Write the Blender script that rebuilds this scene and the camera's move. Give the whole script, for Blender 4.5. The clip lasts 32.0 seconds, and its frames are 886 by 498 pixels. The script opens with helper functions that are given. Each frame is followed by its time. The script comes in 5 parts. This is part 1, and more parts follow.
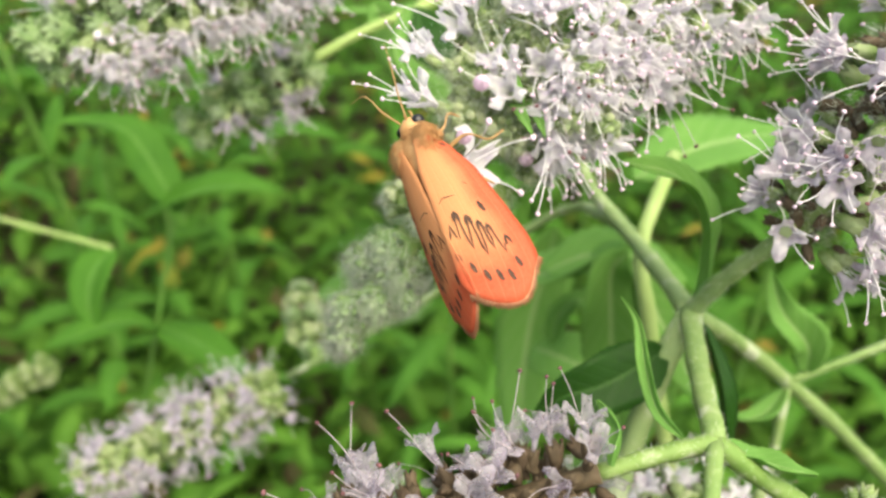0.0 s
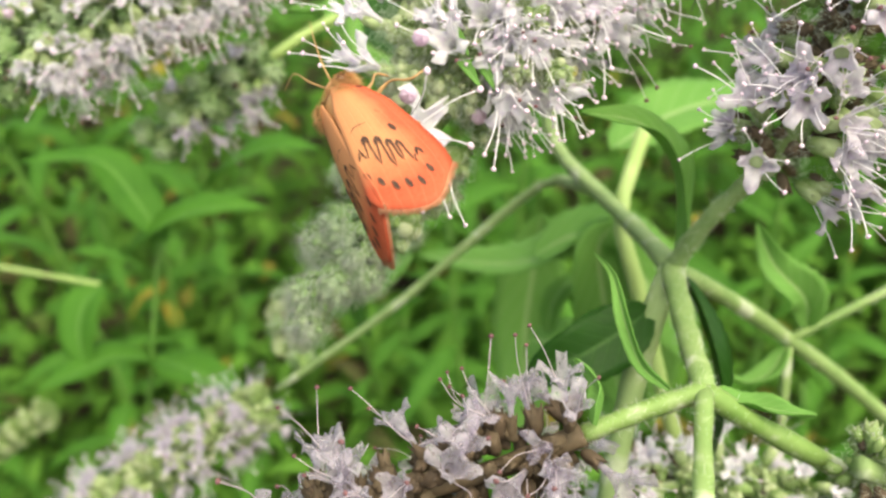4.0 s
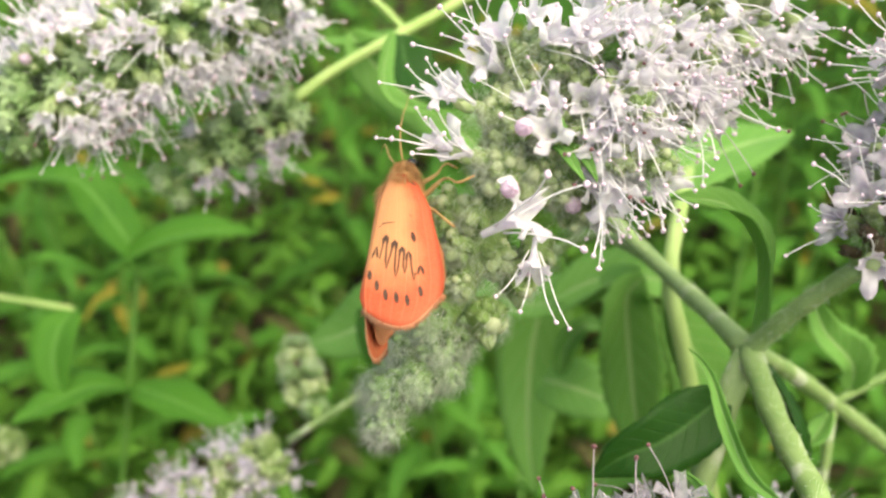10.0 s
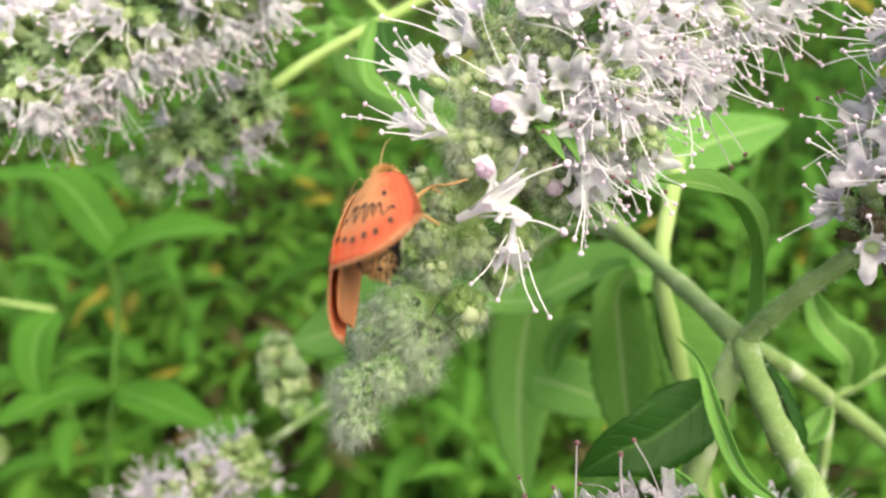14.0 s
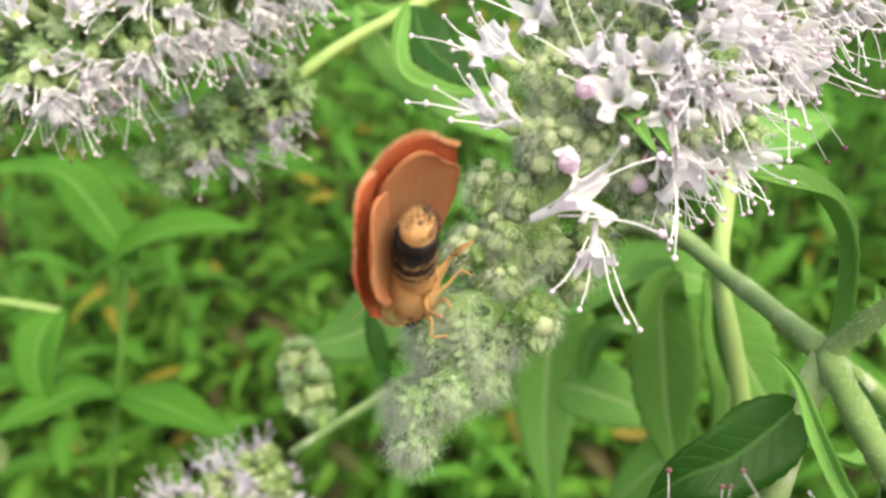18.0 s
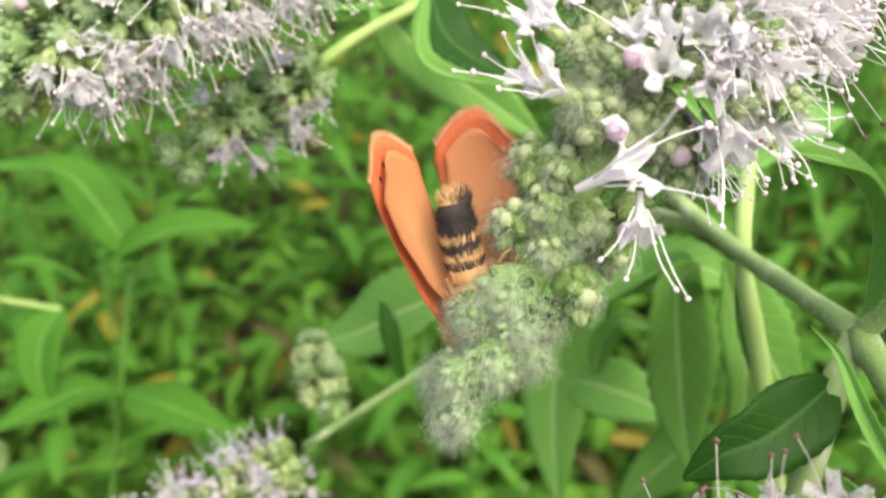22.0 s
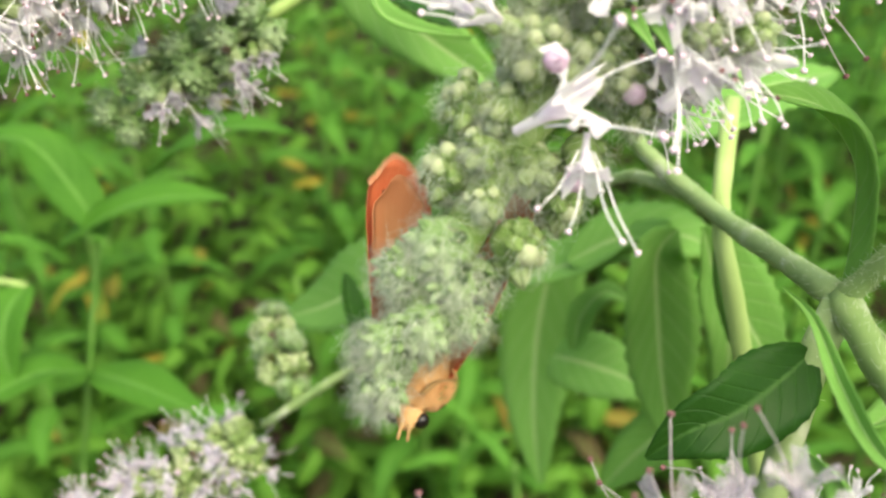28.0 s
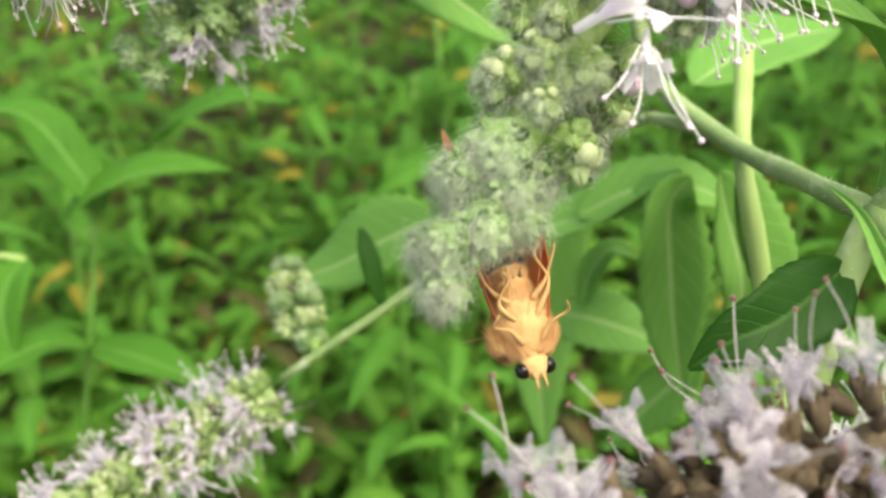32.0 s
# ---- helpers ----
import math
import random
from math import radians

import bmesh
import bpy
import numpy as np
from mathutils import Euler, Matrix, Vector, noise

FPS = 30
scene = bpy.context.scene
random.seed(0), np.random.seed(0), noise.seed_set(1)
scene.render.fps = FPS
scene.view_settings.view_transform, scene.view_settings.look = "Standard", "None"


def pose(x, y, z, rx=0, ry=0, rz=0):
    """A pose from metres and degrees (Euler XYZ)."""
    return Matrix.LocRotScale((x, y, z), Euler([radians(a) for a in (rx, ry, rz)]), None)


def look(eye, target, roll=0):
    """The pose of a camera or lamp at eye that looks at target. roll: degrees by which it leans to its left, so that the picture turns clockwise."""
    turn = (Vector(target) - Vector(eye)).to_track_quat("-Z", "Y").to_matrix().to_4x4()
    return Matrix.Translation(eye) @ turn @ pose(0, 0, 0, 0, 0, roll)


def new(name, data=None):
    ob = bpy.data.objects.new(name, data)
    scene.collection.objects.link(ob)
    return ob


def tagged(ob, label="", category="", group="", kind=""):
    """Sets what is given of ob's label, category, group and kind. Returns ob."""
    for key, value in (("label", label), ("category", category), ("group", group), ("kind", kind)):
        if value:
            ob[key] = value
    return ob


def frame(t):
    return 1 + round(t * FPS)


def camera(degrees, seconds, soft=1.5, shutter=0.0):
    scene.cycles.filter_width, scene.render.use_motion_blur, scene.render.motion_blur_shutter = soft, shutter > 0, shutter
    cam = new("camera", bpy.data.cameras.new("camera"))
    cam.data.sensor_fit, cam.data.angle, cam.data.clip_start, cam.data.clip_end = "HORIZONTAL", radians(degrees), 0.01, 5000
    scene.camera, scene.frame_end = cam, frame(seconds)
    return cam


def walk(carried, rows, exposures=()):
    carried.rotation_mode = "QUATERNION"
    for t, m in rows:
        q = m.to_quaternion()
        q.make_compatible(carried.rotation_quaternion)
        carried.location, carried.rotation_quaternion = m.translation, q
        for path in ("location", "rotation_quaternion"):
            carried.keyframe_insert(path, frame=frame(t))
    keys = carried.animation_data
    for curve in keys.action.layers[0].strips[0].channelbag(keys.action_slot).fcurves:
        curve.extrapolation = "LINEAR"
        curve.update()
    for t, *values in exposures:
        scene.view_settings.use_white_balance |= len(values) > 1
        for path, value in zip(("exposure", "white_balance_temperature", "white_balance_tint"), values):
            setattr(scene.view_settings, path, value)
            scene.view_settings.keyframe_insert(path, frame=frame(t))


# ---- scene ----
cam = camera(51.8, 32.0, soft=2.5)
# Small lens close to its subject: sharp at about 5 cm.
cam.data.dof.use_dof = True
cam.data.dof.focus_distance = 0.055
cam.data.dof.aperture_fstop = 46.0
METRES, EYE, TILT, LEAN, TURN = 0.1, 0.32, -35.0, 0.0, 0.0
ROWS = [
    (0.0, 0.0, 0.0, 0.0, 0.0, 0.0, -0.0),
    (0.5, 0.0075, 0.0103, 0.0011, 0.2, 0.1, 0.41),
    (1.0, 0.0096, 0.0049, -0.0047, 0.27, 0.13, 1.95),
    (1.5, 0.0125, 0.0035, -0.0025, 0.36, 0.01, 3.15),
    (2.0, 0.0233, 0.0106, -0.0111, 0.4, -0.04, 3.79),
    (2.5, 0.0339, 0.0353, -0.0234, 0.44, 0.04, 4.22),
    (3.0, 0.0404, -0.016, -0.0481, 0.26, 0.5, 4.43),
    (3.5, 0.0496, 0.0146, -0.052, 0.66, 1.08, 5.18),
    (4.0, 0.0334, 0.0343, -0.0409, 0.66, 1.5, 5.47),
    (4.5, 0.0519, 0.055, 0.0038, 0.94, 1.15, 5.55),
    (6.5, 0.0296, 0.1063, 0.0174, -0.14, 1.14, 5.11),
    (7.0, 0.0294, 0.1083, 0.0256, -0.34, 0.9, 5.25),
    (7.5, 0.0054, 0.1072, 0.0247, -0.98, 0.89, 5.45),
    (8.0, -0.0043, 0.1021, 0.0296, -1.38, 0.71, 5.43),
    (8.5, -0.0206, 0.0931, 0.0345, -1.95, 0.53, 5.19),
    (9.0, -0.034, 0.0891, 0.0317, -2.39, 0.55, 5.08),
    (9.5, -0.0453, 0.0865, 0.0359, -2.75, 0.5, 4.99),
    (10.0, -0.0615, 0.0782, 0.0426, -3.25, 0.28, 5.05),
    (10.5, -0.0695, 0.0737, 0.0363, -3.55, 0.41, 5.19),
    (11.0, -0.0653, 0.0834, 0.0306, -3.72, 0.59, 5.31),
    (11.5, -0.0552, 0.0946, 0.0368, -3.66, 0.49, 5.33),
    (12.0, -0.0533, 0.0997, 0.0287, -3.62, 0.62, 5.43),
    (12.5, -0.0552, 0.1015, 0.0253, -3.55, 0.7, 5.52),
    (13.0, -0.0507, 0.1151, 0.0255, -3.46, 0.73, 5.43),
    (13.5, -0.0462, 0.1166, 0.0324, -3.37, 0.51, 5.44),
    (14.0, -0.0457, 0.1114, 0.0301, -3.4, 0.51, 5.4),
    (14.5, -0.0538, 0.1183, 0.0244, -3.46, 0.67, 5.3),
    (15.0, -0.0748, 0.1147, 0.0271, -3.86, 0.47, 5.25),
    (15.5, -0.0903, 0.1255, 0.0128, -4.09, 0.78, 5.18),
    (17.5, -0.0942, 0.1853, 0.0212, -3.92, 0.63, 5.37),
    (18.0, -0.0843, 0.174, 0.0377, -3.76, 0.29, 5.16),
    (18.5, -0.0769, 0.1729, 0.0373, -3.61, 0.32, 5.03),
    (19.0, -0.0775, 0.1574, 0.0279, -3.62, 0.56, 4.98),
    (19.5, -0.1023, 0.1576, 0.0249, -4.13, 0.58, 5.0),
    (20.0, -0.1079, 0.1562, 0.0167, -4.24, 0.81, 4.94),
    (20.5, -0.1111, 0.17, 0.0239, -4.38, 0.74, 5.08),
    (21.0, -0.1002, 0.1743, 0.0219, -4.26, 0.87, 5.02),
    (21.5, -0.1103, 0.1718, 0.0193, -4.44, 0.98, 5.01),
    (22.0, -0.1171, 0.1788, 0.0176, -4.55, 1.03, 5.09),
    (22.5, -0.1068, 0.1722, 0.0213, -4.46, 0.95, 4.91),
    (23.0, -0.102, 0.169, 0.0162, -4.53, 1.02, 4.88),
    (23.5, -0.0906, 0.1755, 0.0182, -4.4, 0.95, 4.84),
    (24.0, -0.0948, 0.1821, 0.0105, -4.56, 1.01, 4.85),
    (24.5, -0.0821, 0.2058, 0.0083, -4.37, 0.76, 4.91),
    (25.0, -0.086, 0.2245, 0.0071, -4.52, 0.6, 5.02),
    (25.5, -0.0804, 0.222, 0.0003, -4.4, 0.62, 5.11),
    (27.5, -0.0742, 0.2365, -0.0006, -4.48, -0.01, 5.33),
    (28.0, -0.0741, 0.2338, -0.0002, -4.33, -0.1, 5.27),
    (28.5, -0.0819, 0.2295, -0.0097, -4.33, -0.06, 5.23),
    (29.0, -0.0999, 0.2145, -0.0265, -4.65, -0.08, 5.51),
    (29.5, -0.1108, 0.2002, -0.0413, -4.94, 0.15, 5.68),
    (30.0, -0.1162, 0.1923, -0.0367, -5.14, 0.18, 5.64),
    (30.5, -0.1216, 0.202, -0.0356, -5.39, 0.06, 5.51),
    (31.0, -0.1292, 0.196, -0.0499, -5.64, 0.23, 5.63),
    (31.5, -0.1309, 0.2135, -0.0574, -5.88, 0.21, 5.7),
    (32.0, -0.1238, 0.2291, -0.0468, -5.97, -0.24, 5.91),
]
walk(cam, [(t, pose(0, 0, EYE, TILT, LEAN, TURN) @ pose(METRES * x, METRES * y, METRES * z, 90 + pitch, roll, yaw)) for t, x, y, z, yaw, pitch, roll in ROWS],
     exposures=[(0.0, 0.9, 7600, 4), (14.0, 0.93, 7600, 3), (20.0, 1.05, 7500, 3), (25.0, 1.05, 7500, 3), (29.0, 1.14, 7700, 1), (32.0, 1.14, 7700, 1)])

# ---- light: bright overcast day in a clearing ----
world = bpy.data.worlds.new("sky")
scene.world = world
world.use_nodes = True
wn = world.node_tree.nodes
sky = wn.new("ShaderNodeTexSky")
sky.sky_type, sky.sun_disc = "NISHITA", False
sky.sun_elevation, sky.sun_rotation = radians(63), radians(133)
sky.air_density, sky.dust_density = 1.0, 4.0
world.node_tree.links.new(sky.outputs[0], wn["Background"].inputs[0])
wn["Background"].inputs[1].default_value = 0.15
sun_data = bpy.data.lights.new("sun", "SUN")
sun_data.energy, sun_data.angle, sun_data.color = 2.5, radians(85), (1.0, 0.96, 0.9)
sun = new("sun", sun_data)
sun.matrix_world = look((0.4, -0.22, 1.35), (0, 0.15, 0.3))

# ---- materials ----
MM = 0.001


def material(name, rough=0.5, spec=0.4):
    m = bpy.data.materials.new(name)
    m.use_nodes = True
    t = m.node_tree
    b = t.nodes["Principled BSDF"]
    b.inputs["Roughness"].default_value = rough
    b.inputs["Specular IOR Level"].default_value = spec
    return m, t, b


def node(t, kind, **inputs):
    n = t.nodes.new(kind)
    for k, v in inputs.items():
        n.inputs[k.replace("_", " ")].default_value = v
    return n


def ramp(t, source, stops):
    r = t.nodes.new("ShaderNodeValToRGB")
    e = r.color_ramp.elements
    while len(e) < len(stops):
        e.new(0.5)
    for el, (p, c) in zip(e, stops):
        el.position, el.color = p, (*c, 1)
    t.links.new(source, r.inputs[0])
    return r.outputs[0]


def mixed(t, fac, a, b, mode="MIX"):
    n = t.nodes.new("ShaderNodeMix")
    n.data_type, n.blend_type = "RGBA", mode
    for socket, v in ((n.inputs[0], fac), (n.inputs[6], a), (n.inputs[7], b)):
        if isinstance(v, bpy.types.NodeSocket):
            t.links.new(v, socket)
        elif isinstance(v, tuple):
            socket.default_value = (*v, 1)
        else:
            socket.default_value = v
    return n.outputs[2]


def math_node(t, op, a, b=0.0):
    n = t.nodes.new("ShaderNodeMath")
    n.operation = op
    for socket, v in ((n.inputs[0], a), (n.inputs[1], b)):
        if isinstance(v, bpy.types.NodeSocket):
            t.links.new(v, socket)
        else:
            socket.default_value = v
    return n.outputs[0]


def grain(t, scale, detail=3.0, coords="Object"):
    c = t.nodes.new("ShaderNodeTexCoord")
    n = node(t, "ShaderNodeTexNoise", Scale=scale, Detail=detail)
    t.links.new(c.outputs[coords], n.inputs["Vector"])
    return n.outputs[0]


def bumped(t, b, height, strength, distance):
    n = node(t, "ShaderNodeBump", Strength=strength, Distance=distance)
    t.links.new(height, n.inputs["Height"])
    t.links.new(n.outputs[0], b.inputs["Normal"])
    return n.outputs[0]


def see_through(t, b, colour, share):
    """Light that passes through thin tissue."""
    tr = t.nodes.new("ShaderNodeBsdfTranslucent")
    t.links.new(colour, tr.inputs[0])
    mix = t.nodes.new("ShaderNodeMixShader")
    mix.inputs[0].default_value = share
    t.links.new(b.outputs[0], mix.inputs[1])
    t.links.new(tr.outputs[0], mix.inputs[2])
    t.links.new(mix.outputs[0], t.nodes["Material Output"].inputs[0])


def leaf_material(name, dark, light, vein, rough=0.55, many=False, share=0.4):
    """many: for a mesh of countless leaves, each of which takes a tint of its own, some of them yellowed."""
    m, t, b = material(name, rough, 0.14)
    at = t.nodes.new("ShaderNodeAttribute")
    at.attribute_name = "blade"
    sep = t.nodes.new("ShaderNodeSeparateXYZ")
    t.links.new(at.outputs["Vector"], sep.inputs[0])
    u = math_node(t, "ABSOLUTE", sep.outputs[0])
    v = sep.outputs[1]
    info = t.nodes.new("ShaderNodeObjectInfo")
    tone = mixed(t, grain(t, 120.0), dark, light)
    tone = mixed(t, ramp(t, info.outputs["Random"], [(0.0, (0.0, 0.0, 0.0)), (1.0, (1.0, 1.0, 1.0))]), tone, mixed(t, 0.45, tone, light))
    if many:
        own = t.nodes.new("ShaderNodeNewGeometry").outputs["Random Per Island"]
        tone = mixed(t, math_node(t, "MULTIPLY", own, 0.6), tone, light)
        tone = mixed(t, ramp(t, own, [(0.0, (1, 1, 1)), (0.035, (1, 1, 1)), (0.045, (0, 0, 0)), (1.0, (0, 0, 0))]), tone, (0.32, 0.25, 0.05))
        tone = mixed(t, ramp(t, own, [(0.045, (0, 0, 0)), (0.05, (1, 1, 1)), (0.1, (1, 1, 1)), (0.11, (0, 0, 0))]), tone, (0.09, 0.065, 0.03))
    blotch = ramp(t, grain(t, 40.0, 4.0), [(0.55, (0, 0, 0)), (0.75, (1, 1, 1))])
    tone = mixed(t, math_node(t, "MULTIPLY", blotch, 0.35), tone, dark)
    # midrib and slanting side veins
    rib = ramp(t, u, [(0.02, (1, 1, 1)), (0.1, (0, 0, 0))])
    slant = math_node(t, "FRACT", math_node(t, "SUBTRACT", math_node(t, "MULTIPLY", v, 9.0), math_node(t, "MULTIPLY", u, 2.2)))
    side = ramp(t, slant, [(0.0, (1, 1, 1)), (0.12, (0, 0, 0)), (0.9, (0, 0, 0)), (1.0, (1, 1, 1))])
    tone = mixed(t, math_node(t, "MULTIPLY", side, 0.22), tone, vein)
    tone = mixed(t, math_node(t, "MULTIPLY", rib, 0.75), tone, vein)
    t.links.new(tone, b.inputs["Base Color"])
    h = math_node(t, "ADD", math_node(t, "MULTIPLY", side, -0.5), grain(t, 1500.0))
    bumped(t, b, h, 0.4, 0.0002)
    see_through(t, b, mixed(t, 0.4, tone, (0.24, 0.44, 0.08)), share)
    return m


LEAF = leaf_material("mint_leaf", (0.11, 0.29, 0.055), (0.205, 0.43, 0.1), (0.4, 0.56, 0.24))
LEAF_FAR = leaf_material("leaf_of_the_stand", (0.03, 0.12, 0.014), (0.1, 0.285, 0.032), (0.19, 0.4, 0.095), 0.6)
LEAF_LOW = leaf_material("leaf_of_the_undergrowth", (0.02, 0.088, 0.01), (0.11, 0.27, 0.03), (0.18, 0.35, 0.08), 0.6, True)
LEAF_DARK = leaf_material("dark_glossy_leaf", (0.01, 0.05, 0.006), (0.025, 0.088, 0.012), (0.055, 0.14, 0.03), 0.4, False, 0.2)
LEAF_DRY = leaf_material("yellowed_leaf", (0.3, 0.25, 0.025), (0.42, 0.36, 0.05), (0.55, 0.5, 0.18), 0.6)


def tissue(name, stops, scale, rough=0.6, share=0.2, bump=0.3, fine=2500.0):
    m, t, b = material(name, rough, 0.3)
    c = ramp(t, grain(t, scale), stops)
    info = t.nodes.new("ShaderNodeObjectInfo")
    c = mixed(t, math_node(t, "MULTIPLY", info.outputs["Random"], 0.25), c, stops[-1][1])
    t.links.new(c, b.inputs["Base Color"])
    bumped(t, b, grain(t, fine), bump, 0.0001)
    if share:
        see_through(t, b, c, share)
    return m




def bud_material(name, low, high, tip):
    """Green at the foot, paling to the closed tip."""
    m, t, b = material(name, 0.55, 0.35)
    c = t.nodes.new("ShaderNodeTexCoord")
    sep = t.nodes.new("ShaderNodeSeparateXYZ")
    t.links.new(c.outputs["Object"], sep.inputs[0])
    z = math_node(t, "MULTIPLY", sep.outputs[2], 640.0)
    tone = mixed(t, ramp(t, grain(t, 1400.0), [(0.35, (0, 0, 0)), (0.65, (1, 1, 1))]), low, high)
    info = t.nodes.new("ShaderNodeObjectInfo")
    ripe = math_node(t, "ADD", z, math_node(t, "MULTIPLY", math_node(t, "SUBTRACT", info.outputs["Random"], 0.6), 0.7))
    tone = mixed(t, ramp(t, ripe, [(0.45, (0, 0, 0)), (0.95, (1, 1, 1))]), tone, tip)
    t.links.new(tone, b.inputs["Base Color"])
    bumped(t, b, grain(t, 3500.0), 0.4, 0.0001)
    see_through(t, b, tone, 0.35)
    return m


STEM = tissue("downy_stem", [(0.35, (0.14, 0.265, 0.05)), (0.57, (0.22, 0.345, 0.095)), (0.68, (0.47, 0.54, 0.35))], 300.0, 0.6, 0.1)
STEM_FAR = tissue("pale_stem", [(0.35, (0.27, 0.42, 0.11)), (0.7, (0.4, 0.53, 0.2))], 150.0, 0.6, 0.1)
# Darker copy of the stem green, with the shade of the stand coloured in.
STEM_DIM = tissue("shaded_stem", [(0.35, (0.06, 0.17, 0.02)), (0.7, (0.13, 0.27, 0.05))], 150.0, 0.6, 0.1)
CALYX = bud_material("green_calyx", (0.2, 0.33, 0.085), (0.32, 0.44, 0.17), (0.44, 0.55, 0.27))
BUD_TIP = tissue("pale_bud_tip", [(0.3, (0.46, 0.54, 0.27)), (0.7, (0.58, 0.64, 0.4))], 900.0, 0.5, 0.35)
CALYX_TIP = bud_material("woolly_calyx", (0.2, 0.35, 0.11), (0.31, 0.46, 0.2), (0.42, 0.56, 0.3))
SPENT = tissue("spent_calyx", [(0.3, (0.045, 0.032, 0.02)), (0.6, (0.115, 0.08, 0.05)), (0.75, (0.22, 0.18, 0.1))], 700.0, 0.7, 0.1)
HAIR = tissue("white_hair", [(0.3, (0.76, 0.83, 0.68)), (0.7, (0.9, 0.93, 0.85))], 300.0, 0.4, 0.6, 0.0)


def petal_material(name, deep, mid, pale, clear):
    """Thin petal tissue: light and some of the view pass through it; violet flecks and fine veins."""
    m, t, b = material(name, 0.4, 0.3)
    tone = ramp(t, grain(t, 900.0), [(0.36, deep), (0.5, mid), (0.68, pale)])
    fleck = ramp(t, grain(t, 2600.0, 2.0), [(0.58, (0, 0, 0)), (0.68, (1, 1, 1))])
    tone = mixed(t, math_node(t, "MULTIPLY", fleck, 0.34), tone, mixed(t, 0.55, tone, (0.5, 0.34, 0.72)))
    info = t.nodes.new("ShaderNodeObjectInfo")
    tone = mixed(t, math_node(t, "MULTIPLY", info.outputs["Random"], 0.3), tone, pale)
    t.links.new(tone, b.inputs["Base Color"])
    wave = t.nodes.new("ShaderNodeTexWave")
    wave.inputs["Scale"].default_value = 900.0
    wave.inputs["Distortion"].default_value = 6.0
    bumped(t, b, math_node(t, "ADD", wave.outputs[1], grain(t, 3000.0)), 0.3, 0.0001)
    see_through(t, b, tone, 0.5)
    out = t.nodes["Material Output"].inputs[0]
    body = out.links[0].from_socket
    gap = t.nodes.new("ShaderNodeBsdfTransparent")
    mix = t.nodes.new("ShaderNodeMixShader")
    t.links.new(math_node(t, "ADD", math_node(t, "MULTIPLY", grain(t, 1200.0), clear), clear * 0.4), mix.inputs[0])
    t.links.new(body, mix.inputs[1])
    t.links.new(gap.outputs[0], mix.inputs[2])
    t.links.new(mix.outputs[0], out)
    return m


PETAL = petal_material("lilac_petal", (0.83, 0.76, 0.89), (0.94, 0.92, 0.96), (0.98, 0.97, 0.98), 0.3)
PETAL_GREY = petal_material("greyish_petal", (0.62, 0.54, 0.66), (0.76, 0.71, 0.79), (0.88, 0.85, 0.89), 0.3)
# Petals of the low front spike: its shade is put into this duller lilac.
PETAL_SHADED = petal_material("shaded_petal", (0.48, 0.42, 0.53), (0.64, 0.59, 0.66), (0.8, 0.77, 0.81), 0.7)
FILAMENT = tissue("white_filament", [(0.3, (0.9, 0.87, 0.91)), (0.7, (0.95, 0.94, 0.95))], 300.0, 0.4, 0.3, 0.0)
ANTHER = tissue("violet_anther", [(0.3, (0.56, 0.4, 0.52)), (0.7, (0.76, 0.62, 0.72))], 900.0, 0.5, 0.0)
ANTHER_OLD = tissue("browned_anther", [(0.3, (0.07, 0.03, 0.04)), (0.7, (0.22, 0.1, 0.1))], 900.0, 0.6, 0.0)
FILAMENT_DULL = tissue("dull_filament", [(0.3, (0.5, 0.43, 0.48)), (0.7, (0.62, 0.56, 0.58))], 300.0, 0.5, 0.3, 0.0)
PINKBUD = tissue("pink_bud", [(0.3, (0.7, 0.5, 0.66)), (0.7, (0.85, 0.72, 0.82))], 700.0, 0.5, 0.35)

DEW, _t, _b = material("dew", 0.02, 0.5)
_b.inputs["Transmission Weight"].default_value = 1.0
_b.inputs["IOR"].default_value = 1.33

SOIL, _t, _b = material("soil", 0.95, 0.2)
_t.links.new(ramp(_t, grain(_t, 25.0, 6.0), [(0.3, (0.022, 0.02, 0.01)), (0.55, (0.055, 0.042, 0.023)), (0.7, (0.11, 0.08, 0.045))]), _b.inputs["Base Color"])
bumped(_t, _b, grain(_t, 60.0, 8.0), 1.0, 0.01)


# ---- building helpers: lengths in millimetres, meshes in metres ----
def mesh(name, verts, faces, mat, blade=None, mats=None):
    me = bpy.data.meshes.new(name)
    me.from_pydata([(x * MM, y * MM, z * MM) for x, y, z in verts], [], faces)
    for m in (mat if isinstance(mat, (list, tuple)) else [mat]):
        me.materials.append(m)
    me.polygons.foreach_set("use_smooth", [True] * len(me.polygons))
    if mats:
        me.polygons.foreach_set("material_index", mats)
    if blade:
        a = me.attributes.new("blade", "FLOAT_VECTOR", "POINT")
        a.data.foreach_set("vector", [c for p in blade for c in p])
    me.update()
    return me


def part(name, me, parent, m=None, label=""):
    ob = new(name, me)
    ob.parent = parent
    if m is not None:
        ob.matrix_basis = m
    return tagged(ob, label)


def thing(name, base, label, category, group="", kind=""):
    ob = new(name)
    ob.empty_display_size = 0.005
    ob.matrix_basis = Matrix.Translation(Vector(base) * MM)
    return tagged(ob, label, category, group, kind)


